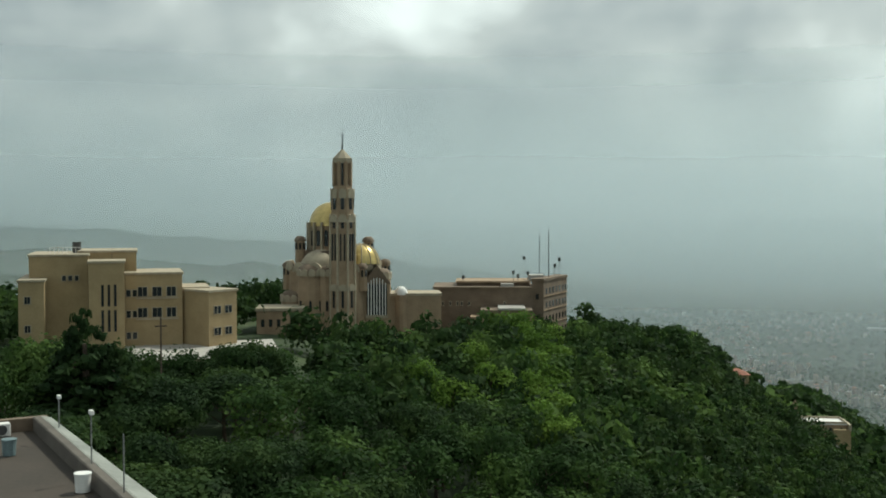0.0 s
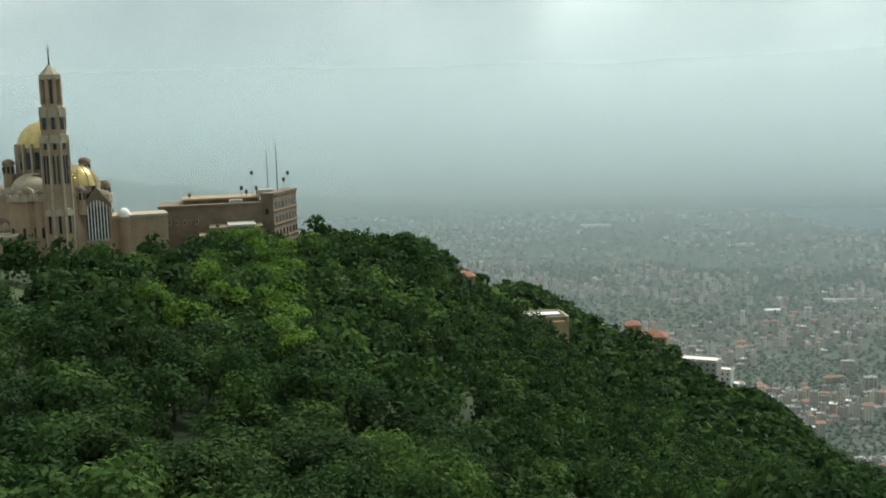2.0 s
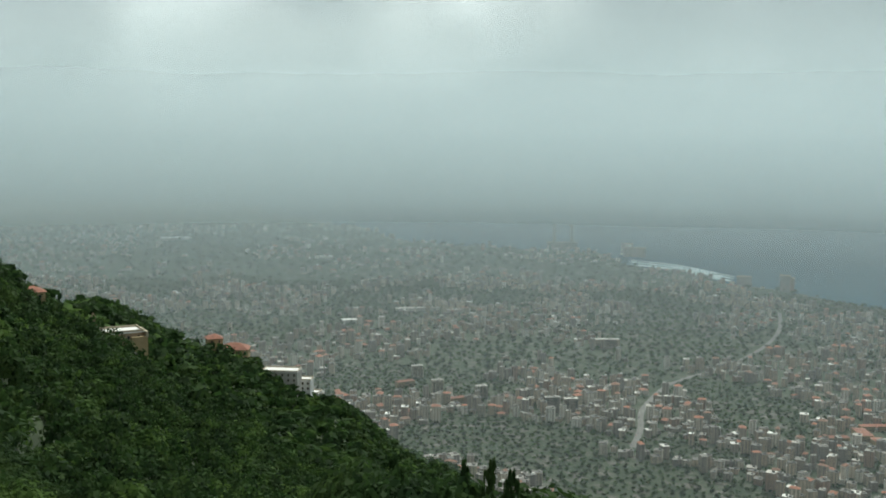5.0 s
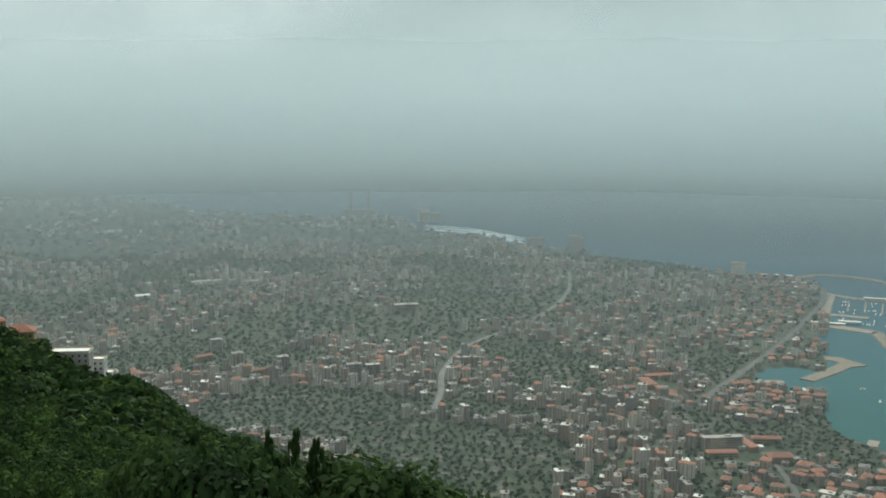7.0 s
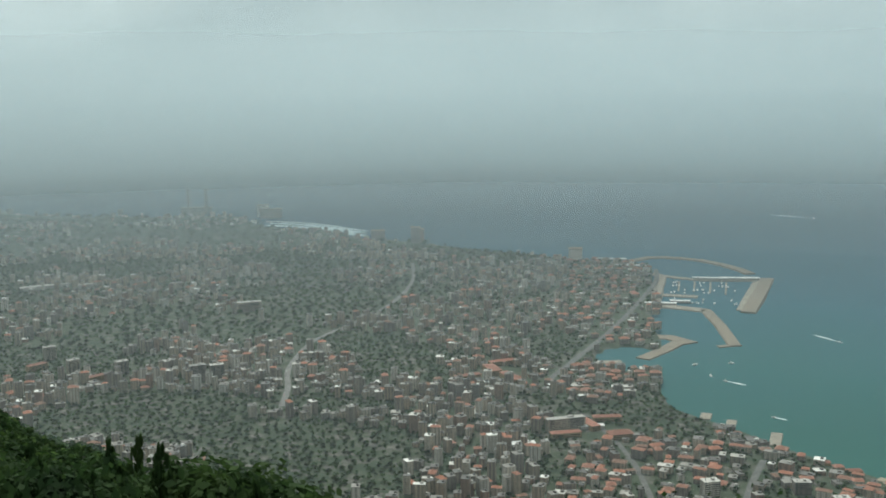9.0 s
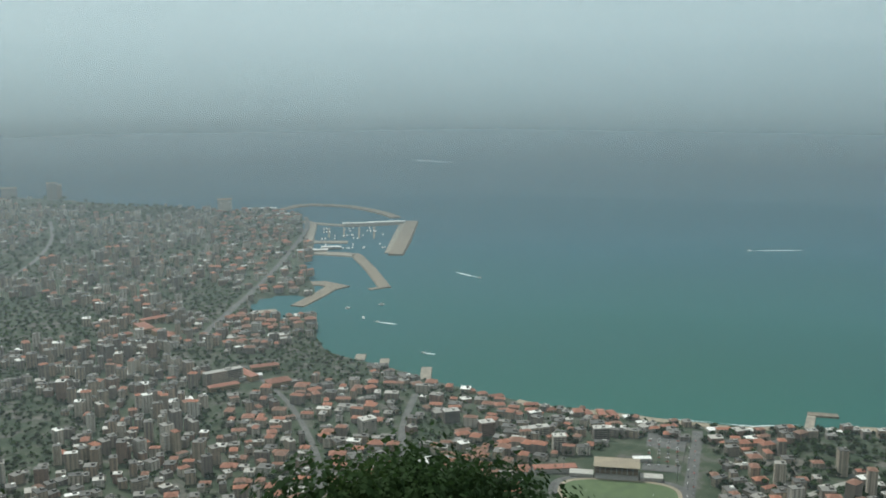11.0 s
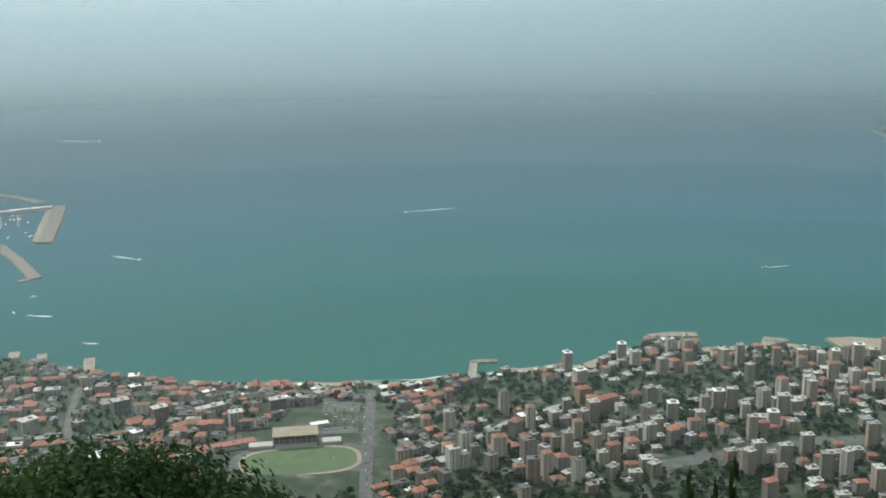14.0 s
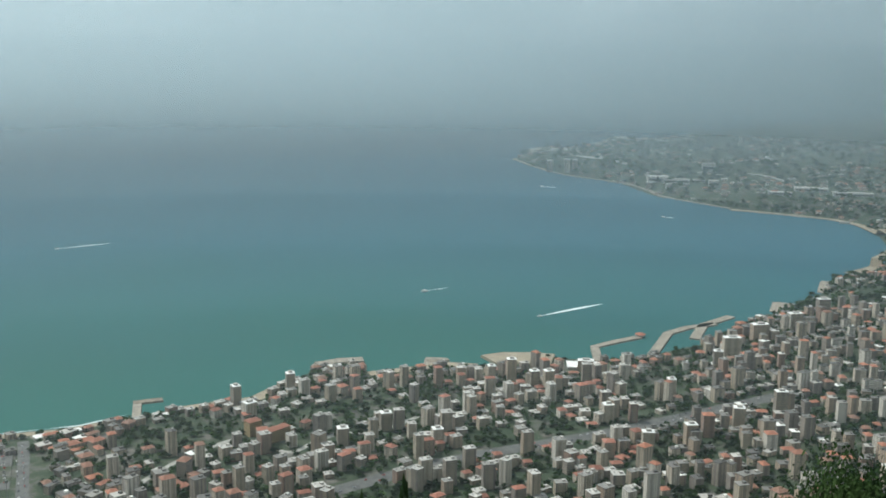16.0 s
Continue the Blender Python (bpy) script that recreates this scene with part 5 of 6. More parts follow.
# nearest apartment buildings, each one a thing
PROTO = {}


def apartment(w_, d, h, tiled):
    b = tagged(new("apartment_building"))
    part("wall", box(-w_ / 2, w_ / 2, -d / 2, d / 2, -6, h), M_FACADE_EACH, b)
    n = int((h - 2) // 3.1)
    for k in range(n):
        z = h - 3.1 * (n - k) + 0.1
        s = part("balcony", box(-w_ * 0.36, w_ * 0.3, -d / 2 - 1.5, -d / 2 + 0.02, z - 0.2, z + 0.02), M_CONCRETE, b)
        part("balcony_front", box(-w_ * 0.36, w_ * 0.3, -d / 2 - 1.5, -d / 2 - 1.38, z + 0.02, z + 0.95), M_TRIM, s)
    if tiled:
        bm = bmesh.new()
        o, k = 0.7, d * 0.24
        e = max(0.3, w_ / 2 - d / 2)
        v = [bm.verts.new(p) for p in ((-w_ / 2 - o, -d / 2 - o, h), (w_ / 2 + o, -d / 2 - o, h), (w_ / 2 + o, d / 2 + o, h), (-w_ / 2 - o, d / 2 + o, h), (-e, 0, h + k), (e, 0, h + k))]
        for f in ((0, 1, 5, 4), (1, 2, 5), (2, 3, 4, 5), (3, 0, 4), (3, 2, 1, 0)):
            bm.faces.new([v[i] for i in f])
        part("roof", bm, M_TILE, b)
    else:
        part("roof", box(-w_ / 2 - 0.4, w_ / 2 + 0.4, -d / 2 - 0.4, d / 2 + 0.4, h, h + 0.4), M_ROOF_EACH, b)
        part("stair_head", box(w_ * 0.08, w_ * 0.36, -d * 0.2, d * 0.2, h + 0.4, h + 2.9), M_CONCRETE, b)
        part("water_tank", prism(8, 0.9, 0.9, h + 0.4, h + 2.0, -w_ * 0.28, d * 0.1), M_METAL, b)
    return b


for x, y, z, w_, d, h, ang, tiled, r, a in TOWN[NEAR]:
    key = (13 if w_ < 15 else 17 if w_ < 19 else 22, 12 if d < 14.5 else 16, max(6.5, round(h / 6.2) * 6.2 + 0.6), bool(tiled > 0.5))
    m = pose(x, y, z, 0, 0, math.degrees(ang))
    n = round(key[2] / 3.1)
    label = ("%s apartment building with %s roof and stacked balconies" % ("low" if n < 4 else "mid-rise" if n < 8 else "tall", "red tiled" if key[3] else "pale flat"))
    if key not in PROTO:
        PROTO[key] = apartment(*key)
        PROTO[key].matrix_world = m
        tagged(PROTO[key], label, "building", "apartment buildings near the shore")
    else:
        copy_thing(PROTO[key], m)


def tower_block(az, r, w_, d, h, spin, mat, label):
    b = thing("tower_block", az, r, float(ground(az, r)), label, "building", spin, "tall blocks by the sea")
    body = part("wall", box(-w_ / 2, w_ / 2, 0, d, -4, h), mat, b)
    part("roof", box(-w_ / 2 - 0.3, w_ / 2 + 0.3, -0.3, d + 0.3, h, h + 0.6), M_WHITE, b)
    part("lift_house", box(-w_ * 0.2, w_ * 0.25, d * 0.3, d * 0.7, h + 0.6, h + 4), M_CONCRETE, b)
    for k in range(int(h // 3.2)):
        part("balcony", box(-w_ * 0.42, w_ * 0.42, -1.3, 0.0, 1.5 + k * 3.2, 2.5 + k * 3.2), M_TRIM, b)


for az, r, w_, d, h, spin in ((98.85, 1790, 14, 16, 40, 20), (101.75, 1850, 15, 15, 38, 10), (99.6, 1720, 20, 16, 30, 30), (107.0, 1640, 18, 14, 30, 12), (104.6, 1560, 17, 15, 34, 10),
                              (113.9, 1890, 17, 14, 44, 10), (112.8, 1880, 13, 13, 34, 10), (115.2, 1860, 16, 14, 32, 20), (116.0, 1850, 18, 14, 36, 20), (119.3, 1690, 17, 16, 32, 15), (117.9, 2000, 30, 16, 22, 0),
                              (109.9, 1560, 16, 14, 30, 15), (121.5, 1560, 18, 14, 33, 10), (124.9, 2030, 16, 14, 36, 10), (125.6, 2120, 34, 16, 40, 20), (127.0, 2250, 36, 16, 38, 30), (128.7, 2380, 30, 16, 36, 30), (130, 2550, 28, 16, 34, 30),
                              (122.6, 1840, 14, 14, 34, 15), (126.2, 1700, 18, 15, 38, 10), (128.3, 1800, 20, 14, 40, 20), (123.8, 1600, 18, 15, 36, 20)):
    tower_block(az, r, w_, d, h, spin, M_FACADE_EACH, "tall pale apartment tower with banded balconies")
hall = thing("hall", 117.8, 2015, 3.0, "long low hall with white flat roof by the sea", "building", 5)
part("wall", box(-30, 30, 0, 38, -4, 7), M_CONCRETE, hall)
part("roof", box(-31, 31, -1, 39, 7, 7.8), M_WHITE, hall)
for az, r, w_, d, h, mat, label in ((84.95, 1545, 26, 10, 5, M_WHITE, "small white-roofed pavilion by the car park"), (80.2, 1480, 62, 16, 7, M_TILE, "long hall with red tiled roof"),
                                    (59.6, 1840, 46, 18, 8, M_WHITE, "long shed with pale blue-white roof"), (73.2, 1490, 40, 26, 7, M_WHITE, "cluster of pale flat roofs in town"), (63.4, 1960, 44, 12, 6, M_WHITE, "white angled roof over a market hall"),
                                    (56.8, 2010, 40, 22, 8, M_WHITE, "broad town hall with white roof"), (31.4, 3350, 60, 30, 9, M_WHITE, "bright hall with broad white roof"), (34.9, 3600, 150, 26, 10, M_CONCRETE, "long pale school building among trees"), (37, 3580, 90, 22, 10, M_CONCRETE, "long pale school building among trees"),
                                    (22.3, 5800, 150, 60, 14, M_WHITE, "large factory hall with white roof"), (30.0, 5000, 60, 30, 12, M_WHITE, "bright hall with broad white roof")):
    zz = float(ground(az, r))
    p, k = warp((*xy(az, r), zz))
    b = tagged(new("hall"), label, "building")
    b.matrix_world = pose(p.x, p.y, p.z, 0, 0, -az + 12) @ Matrix.Scale(k, 4)
    part("wall", box(-w_ / 2, w_ / 2, 0, d, -5, h), M_CONCRETE, b)
    part("roof", box(-w_ / 2 - 0.8, w_ / 2 + 0.8, -0.8, d + 0.8, h, h + 1.0), mat, b)



def town_house(name, az, r, w_, d, h, spin, label, tiled=True, group="", wall=None):
    """A large building in the town: walls with window bands, and a hipped tiled or a flat roof with gear."""
    b = thing(name, az, r, float(ground(az, r)), label, "building", spin, group)
    body = part("wall", box(-w_ / 2, w_ / 2, 0, d, -4, h), wall or M_FACADE_EACH, b)
    for k in range(max(1, int(h // 3.3))):
        z = 1.2 + k * 3.3
        part("window_band", box(-w_ * 0.46, w_ * 0.46, -0.12, 0.1, z, z + 1.3), M_GLASS, body)
    if tiled:
        bm = bmesh.new()
        o, k = 0.9, min(d, w_) * 0.22
        e = max(0.3, w_ / 2 - d / 2)
        v = [bm.verts.new(p) for p in ((-w_ / 2 - o, -o, h), (w_ / 2 + o, -o, h), (w_ / 2 + o, d + o, h), (-w_ / 2 - o, d + o, h), (-e, d / 2, h + k), (e, d / 2, h + k))]
        for f in ((0, 1, 5, 4), (1, 2, 5), (2, 3, 4, 5), (3, 0, 4), (3, 2, 1, 0)):
            bm.faces.new([v[i] for i in f])
        part("roof", bm, M_TILE, b)
    else:
        part("roof", box(-w_ / 2 - 0.4, w_ / 2 + 0.4, -0.4, d + 0.4, h, h + 0.5), M_ROOF_EACH, b)
        part("stair_head", box(w_ * 0.05, w_ * 0.22, d * 0.3, d * 0.7, h + 0.5, h + 3.2), M_CONCRETE, b)
        part("water_tank", prism(8, 1.0, 1.0, h + 0.5, h + 2.2, -w_ * 0.3, d * 0.5), M_METAL, b)
    return b


SCHOOL = "school wing with long hipped terracotta roof"
for az, r, w_, d, h, spin in ((56.7, 2285, 60, 16, 11, 25), (58.2, 2330, 26, 60, 12, 20), (59.3, 2262, 22, 74, 11, 24), (58.6, 2420, 66, 16, 11, 25),
                              (62.0, 1905, 56, 16, 9, 18), (63.6, 1950, 18, 60, 10, 30), (65.0, 1905, 44, 26, 10, 20), (64.2, 2010, 54, 16, 9, 12)):
    town_house("school_building", az, r, w_, d, h, spin, SCHOOL, True, "tiled school wings in the town", M_RENDER)
town_house("apartment_slab", 62.0, 1945, 74, 15, 24, 22, "long grey apartment slab of many storeys", False)
for az, r, w_, d, h, spin in ((76.4, 1632, 24, 16, 22, 20), (74.4, 1694, 26, 16, 20, 15), (69.8, 1640, 26, 18, 26, 25), (80.4, 1568, 20, 15, 25, 12), (82.7, 1634, 26, 15, 18, 15), (79.1, 1640, 46, 15, 12, 22),
                              (42.2, 2281, 34, 16, 34, 12), (43.2, 2300, 30, 15, 30, 12), (45.0, 3056, 70, 18, 26, 10), (36.0, 2420, 26, 15, 32, 15), (34.9, 2600, 28, 15, 30, 10), (38.4, 2380, 26, 15, 30, 20)):
    town_house("apartment_block", az, r, w_, d, h, spin, "pale flat-roofed apartment block among lower houses", False, "large apartment blocks in the town")
for az, r, w_, d, h, spin in ((34.3, 2501, 46, 14, 14, 30), (37.1, 2320, 40, 14, 12, 30), (101.1, 1611, 44, 16, 20, 40), (99.8, 1640, 22, 18, 24, 30)):
    town_house("tiled_block", az, r, w_, d, h, spin, "ochre apartment block with red tiled roof", True, "red-roofed blocks in the town", M_RENDER)
for k, (az, r, w_, d, mat) in enumerate(((78.8, 1800, 26, 10, "red"), (79.9, 1775, 18, 12, "red"), (81.0, 1760, 24, 14, "pale"), (82.0, 1762, 12, 26, "red"), (82.7, 1764, 12, 28, "red"), (83.4, 1764, 12, 28, "red"), (84.2, 1758, 20, 12, "pale"),
                                         (86.4, 1722, 26, 14, "red"), (88.7, 1722, 18, 14, "pale"), (90.5, 1736, 16, 12, "pale"), (92.4, 1742, 22, 16, "pale"), (95.0, 1772, 18, 10, "pale"), (97.7, 1800, 34, 16, "red"), (75.4, 1868, 20, 12, "red"), (76.9, 1842, 26, 12, "red"))):
    red = mat == "red"
    b = thing("beach_pavilion", az, r, max(1.0, float(ground(az, r))), "low beach pavilion with %s roof at the water's edge" % ("red tiled" if red else "pale flat"), "pavilion", 8 + (k * 37) % 24, "pavilions along the beach")
    part("wall", box(-w_ / 2, w_ / 2, 0, d, -2, 4.2), M_RENDER if red else M_CONCRETE, b)
    part("terrace", box(-w_ * 0.6, w_ * 0.6, d, d + 9, -2, 0.8), M_JETTY, b)
    if red:
        bm = bmesh.new()
        v = [bm.verts.new(p) for p in ((-w_ / 2 - 0.8, -0.8, 4.2), (w_ / 2 + 0.8, -0.8, 4.2), (w_ / 2 + 0.8, d + 0.8, 4.2), (-w_ / 2 - 0.8, d + 0.8, 4.2), (-w_ * 0.3, d / 2, 7.4), (w_ * 0.3, d / 2, 7.4))]
        for f in ((0, 1, 5, 4), (1, 2, 5), (2, 3, 4, 5), (3, 0, 4), (3, 2, 1, 0)):
            bm.faces.new([v[i] for i in f])
        part("roof", bm, M_TILE, b)
    else:
        part("roof", box(-w_ / 2 - 0.8, w_ / 2 + 0.8, -0.8, d + 0.8, 4.2, 4.7), M_WHITE, b)
    for q in range(4):
        part("veranda_post", box(-w_ * 0.5 + q * w_ / 3 - 0.15, -w_ * 0.5 + q * w_ / 3 + 0.15, -1.6, -1.3, -1, 4.2), M_WHITE, b)

# power station
for az in (42.1, 43.0):
    p, k = warp((*xy(az, 5812), 5.0))
    c = tagged(new("chimney"), "tall grey power station chimney", "chimney", "power station chimneys")
    c.matrix_world = pose(p.x, p.y, p.z) @ Matrix.Scale(k, 4)
    part("stack", prism(16, 9.0, 6.0, -5, 150), M_STONE_DARK, c)
    part("rim", prism(16, 6.6, 6.6, 146, 150.5), M_DARKMETAL, c)
for az, r, w_, h in ((42.5, 5780, 160, 32), (46.3, 5500, 110, 42), (45.9, 5560, 60, 58), (51.9, 4560, 60, 40), (53.9, 4480, 40, 62), (54.2, 4500, 26, 50), (62.4, 3960, 50, 46)):
    p, k = warp((*xy(az, r), 3.0))
    b = tagged(new("waterfront_block"), "dark blocky building on the far shore", "building", "blocks on the far shore")
    b.matrix_world = pose(p.x, p.y, p.z, 0, 0, -az) @ Matrix.Scale(k, 4)
    part("wall", box(-w_ / 2, w_ / 2, 0, 40, -5, h), M_FACADE_EACH, b)
    part("roof", box(-w_ / 2 - 1, w_ / 2 + 1, -1, 41, h, h + 2), M_STONE_DARK, b)
for az, r, h in ((115.6, 5060, 50), (116.5, 5030, 62), (116.9, 5080, 54), (125.3, 6300, 90), (120.8, 4560, 30), (121.8, 4500, 34), (124.6, 4700, 40), (126, 4650, 44)):
    p, k = warp((*xy(az, r), 4.0))
    b = tagged(new("waterfront_block"), "pale high-rise on the far cape", "building", "blocks on the far cape")
    b.matrix_world = pose(p.x, p.y, p.z, 0, 0, -az) @ Matrix.Scale(k, 4)
    part("wall", box(-14, 14, 0, 22, -5, h), M_FACADE_EACH, b)
    part("roof", box(-15, 15, -1, 23, h, h + 2), M_CONCRETE, b)

ribbon("beach_cape", road_points([(a, r + 14) for a, r in ((125, 4155), (121.4, 4390), (120.9, 4500), (119.3, 4740), (116.4, 4965), (114.6, 5270), (113.7, 5540))], 40), 18, M_JETTY, "pale rocky shore of the far cape", 0.8)
for pts, w_ in (([(114.6, 5700), (116.0, 5750), (117.2, 5800)], 130), ([(116.6, 5500), (118.4, 5560)], 90), ([(118.0, 6350), (120.2, 6500), (122.6, 6700)], 150), ([(123.2, 5050), (125.4, 4900), (127.6, 4760)], 26)):
    ribbon("field_cape", road_points(pts, 40), w_, M_PALE_ROAD, "pale bare ground on the far cape", 1.5)
for az, r, w_, d, h, label in ((121.3, 4640, 90, 60, 22, "stepped pale resort building on the far cape"), (122.2, 4600, 110, 50, 14, "stepped pale resort building on the far cape"), (123.4, 4700, 50, 40, 10, "white hall on the far cape"), (124.1, 4560, 40, 30, 26, "white hall on the far cape"),
                               (128.9, 4560, 130, 40, 12, "long white shed on the far cape"), (130.9, 4480, 150, 40, 12, "long white shed on the far cape"), (127.4, 4330, 90, 30, 10, "long grey shed on the far cape"), (123.8, 5060, 60, 30, 40, "pale twin block on the far cape"), (130.6, 3980, 34, 20, 20, "white house at the beach's end")):
    zz = float(ground(az, r))
    p, k = warp((*xy(az, r), zz))
    b = tagged(new("cape_building"), label, "building", "buildings on the far cape")
    b.matrix_world = pose(p.x, p.y, p.z, 0, 0, -az + 8) @ Matrix.Scale(k, 4)
    part("wall", box(-w_ / 2, w_ / 2, 0, d, -5, h), M_CONCRETE, b)
    part("roof", box(-w_ / 2 - 1, w_ / 2 + 1, -1, d + 1, h, h + 1.5), M_ROOF_EACH, b)
    part("window_band", box(-w_ * 0.45, w_ * 0.45, -0.3, 0.2, h * 0.35, h * 0.65), M_GLASS, b)

# boats
def make_boat(L, label, group):
    b = tagged(new("boat"), label, "boat", group)
    bm = bmesh.new()
    rings = []
    for x, w_, zk in ((-0.5, 0.16, -0.02), (-0.1, 0.18, -0.03), (0.25, 0.14, 0.0), (0.5, 0.01, 0.08)):
        rings.append([bm.verts.new((x * L, s * w_ * L, z * L)) for s, z in ((-1, 0.12), (-0.5, zk), (0.5, zk), (1, 0.12))])
    for p, q in zip(rings, rings[1:]):
        for i in range(3):
            bm.faces.new((p[i], q[i], q[i + 1], p[i + 1]))
        bm.faces.new((p[3], q[3], q[0], p[0]))
    bm.faces.new(rings[0])
    part("hull", bm, M_WHITE, b)
    part("cabin", box(-0.18 * L, 0.12 * L, -0.1 * L, 0.1 * L, 0.12 * L, 0.26 * L, bev=0.02 * L), M_WHITE, b)
    part("windscreen", box(0.12 * L, 0.15 * L, -0.09 * L, 0.09 * L, 0.13 * L, 0.23 * L), M_GLASS, b)
    return b


def put_boat(b, az, r, turn):
    p, k = warp((*xy(az, r), 0.3))
    b.matrix_world = pose(p.x, p.y, p.z, 0, 0, turn) @ Matrix.Scale(k, 4)


for az0, r0, az1, r1, L, w_ in ((115.3, 2420, 118.6, 2560, 14, 16), (75.9, 2815, 74.6, 2880, 14, 11), (90.0, 3297, 92.6, 3345, 14, 12), (74.4, 5440, 72.2, 5560, 16, 26), (70.3, 2372, 71.4, 2345, 12, 10), (109.0, 2639, 110.3, 2680, 20, 5), (115.2, 4570, 116.0, 4550, 16, 18), (121.6, 3892, 122.2, 3880, 16, 14), (72.8, 2125, 73.5, 2112, 10, 9)):
    b = make_boat(L, "white motor boat crossing the bay", "boats on the bay")
    x0, y0 = xy(az0, r0)
    x1, y1 = xy(az1, r1)
    put_boat(b, az0, r0, math.degrees(math.atan2(y0 - y1, x0 - x1)))
    foam_patch("wake", [(az0, r0), (az0 * 0.7 + az1 * 0.3, r0 * 0.7 + r1 * 0.3), (az0 * 0.3 + az1 * 0.7, r0 * 0.3 + r1 * 0.7), (az1, r1)], [1.5, w_ * 0.55, w_ * 0.8, w_ * 0.2], "white wake behind a motor boat")
for az, r in ((70.55, 2531), (69.55, 2410), (68.7, 2500)):
    put_boat(make_boat(16, "white boat at anchor in the bay", "boats on the bay"), az, r, rc.uniform(0, 180))
rb = random.Random(8)
moor = make_boat(15, "white yacht moored in the marina", "yachts in the marina")
put_boat(moor, 67.6, 3400, 20)
for i in range(46):
    az, r = rb.uniform(67.3, 70.9), rb.choice((3240, 3290, 3400, 3450, 3520, 3580)) + rb.uniform(-8, 8)
    p, k = warp((*xy(az, r), 0.3))
    copy_thing(moor, pose(p.x, p.y, p.z, 0, 0, -az + 90 + rb.uniform(-8, 8)))
for az, r, w_ in ((69.4, 3640, 110), (70.6, 3655, 90), (71.4, 3665, 60), (66.9, 3190, 90), (65.3, 3870, 120), (67.9, 3230, 60), (64.3, 4010, 110)):
    p, k = warp((*xy(az, r), 3.0))
    b = tagged(new("boat_shed"), "long low boat shed with white roof on the quay", "shed", "sheds on the marina quays")
    b.matrix_world = pose(p.x, p.y, p.z, 0, 0, -az) @ Matrix.Scale(k, 4)
    part("wall", box(-w_ / 2, w_ / 2, -8, 8, 0, 5), M_CONCRETE, b)
    part("roof", box(-w_ / 2 - 1, w_ / 2 + 1, -9, 9, 5, 6), M_WHITE, b)
pav = thing("pavilion", 120.75, 2292, 2.5, "round pavilion with red roof on a jetty", "pavilion")
part("wall", prism(10, 9, 9, 0, 4), M_CONCRETE, pav)
part("roof", prism(10, 12, 2, 4, 8), M_TILE, pav)

# ---- roof beside the view point ----


def near_roof():
    z = 631.4
    edge0, edge1 = Vector((-15.75, 42.4, 0)), Vector((-6.64, 26.9, 0))
    along = (edge1 - edge0).normalized()
    b = tagged(new("flat_roofed_building"), "flat brown roof with pale sloping parapet and service gear", "building")
    b.matrix_world = Matrix.Translation((edge0.x, edge0.y, z)) @ Matrix.Rotation(math.atan2(along.y, along.x), 4, "Z")
    L = 19.0
    # x runs along the parapet towards the view point, -y is the roof's side
    part("roof_deck", box(0, L, -24, -0.4, -0.5, 0), M_DECK, b, "worn brown felt")
    part("wall", box(0.1, L - 0.1, -23.9, -0.5, -14, -0.5), M_CONCRETE, b)
    part("parapet", box(0, L, -0.4, 0.0, -1.0, 0.55, bev=0.04), M_DULL, b)
    bm = bmesh.new()
    v = [bm.verts.new(p) for p in ((0, -0.1, 0.56), (L, -0.1, 0.56), (L, 0.75, 0.36), (0, 0.3, 0.46), (0, -0.1, 0.4), (L, -0.1, 0.4), (L, 0.75, 0.2), (0, 0.3, 0.3))]
    for f in ((0, 1, 2, 3), (7, 6, 5, 4), (0, 4, 5, 1), (1, 5, 6, 2), (2, 6, 7, 3), (3, 7, 4, 0)):
        bm.faces.new([v[i] for i in f])
    part("sloping_eave", bm, M_PALE, b, "pale weathered sheet eave")
    part("gutter", rod((0, 0.36, 0.3), (L, 0.83, 0.2), 0.07), M_METAL, b)
    part("end_parapet", box(-0.4, 0, -24, 0.2, -1, 0.5), M_STONE_DARK, b)
    part("rear_eave", box(-2.6, -0.4, -24, -1.6, -0.4, 0.1), M_PALE, b)
    ac = tagged(new("air_conditioner"), "white air conditioner unit on the roof", "air conditioner")
    ac.matrix_world = b.matrix_world @ pose(0.6, -1.7, 0.02)
    part("casing", box(-0.2, 0.2, -0.38, 0.38, 0, 0.5, bev=0.03), M_WHITE, ac)
    part("fan_grille", rod((0.18, 0.06, 0.26), (0.24, 0.06, 0.26), 0.19, n=16), M_DARKMETAL, ac)
    for x, y, mat, nm, lab in ((4.2, -1.9, M_BLUE, "bucket", "blue-grey plastic drum standing on the roof"), (10.6, -0.75, M_WHITE, "canister", "white tilted canister beside the parapet")):
        o = tagged(new(nm), lab, "container")
        o.matrix_world = b.matrix_world @ pose(x, y, 0.02)
        part("vessel", prism(14, 0.22, 0.25, 0, 0.55), mat, o, smooth=False)
        part("rim", prism(14, 0.27, 0.27, 0.53, 0.58), mat, o)
    for x, h, y in ((2.6, 1.5, 0.1), (9.3, 2.2, -0.2), (13.4, 2.3, -0.2)):
        p = tagged(new("lamp_post"), "thin grey post with a small floodlight at the parapet", "post", "posts along the parapet")
        p.matrix_world = b.matrix_world @ pose(x, y, 0.5)
        part("pole", rod((0, 0, 0), (0, 0, h * 0.75), 0.025), M_METAL, p)
        if x < 10:
            part("lamp", box(-0.12, 0.12, -0.06, 0.08, h * 0.75 - 0.03, h * 0.75 + 0.12, bev=0.02), M_WHITE, p)


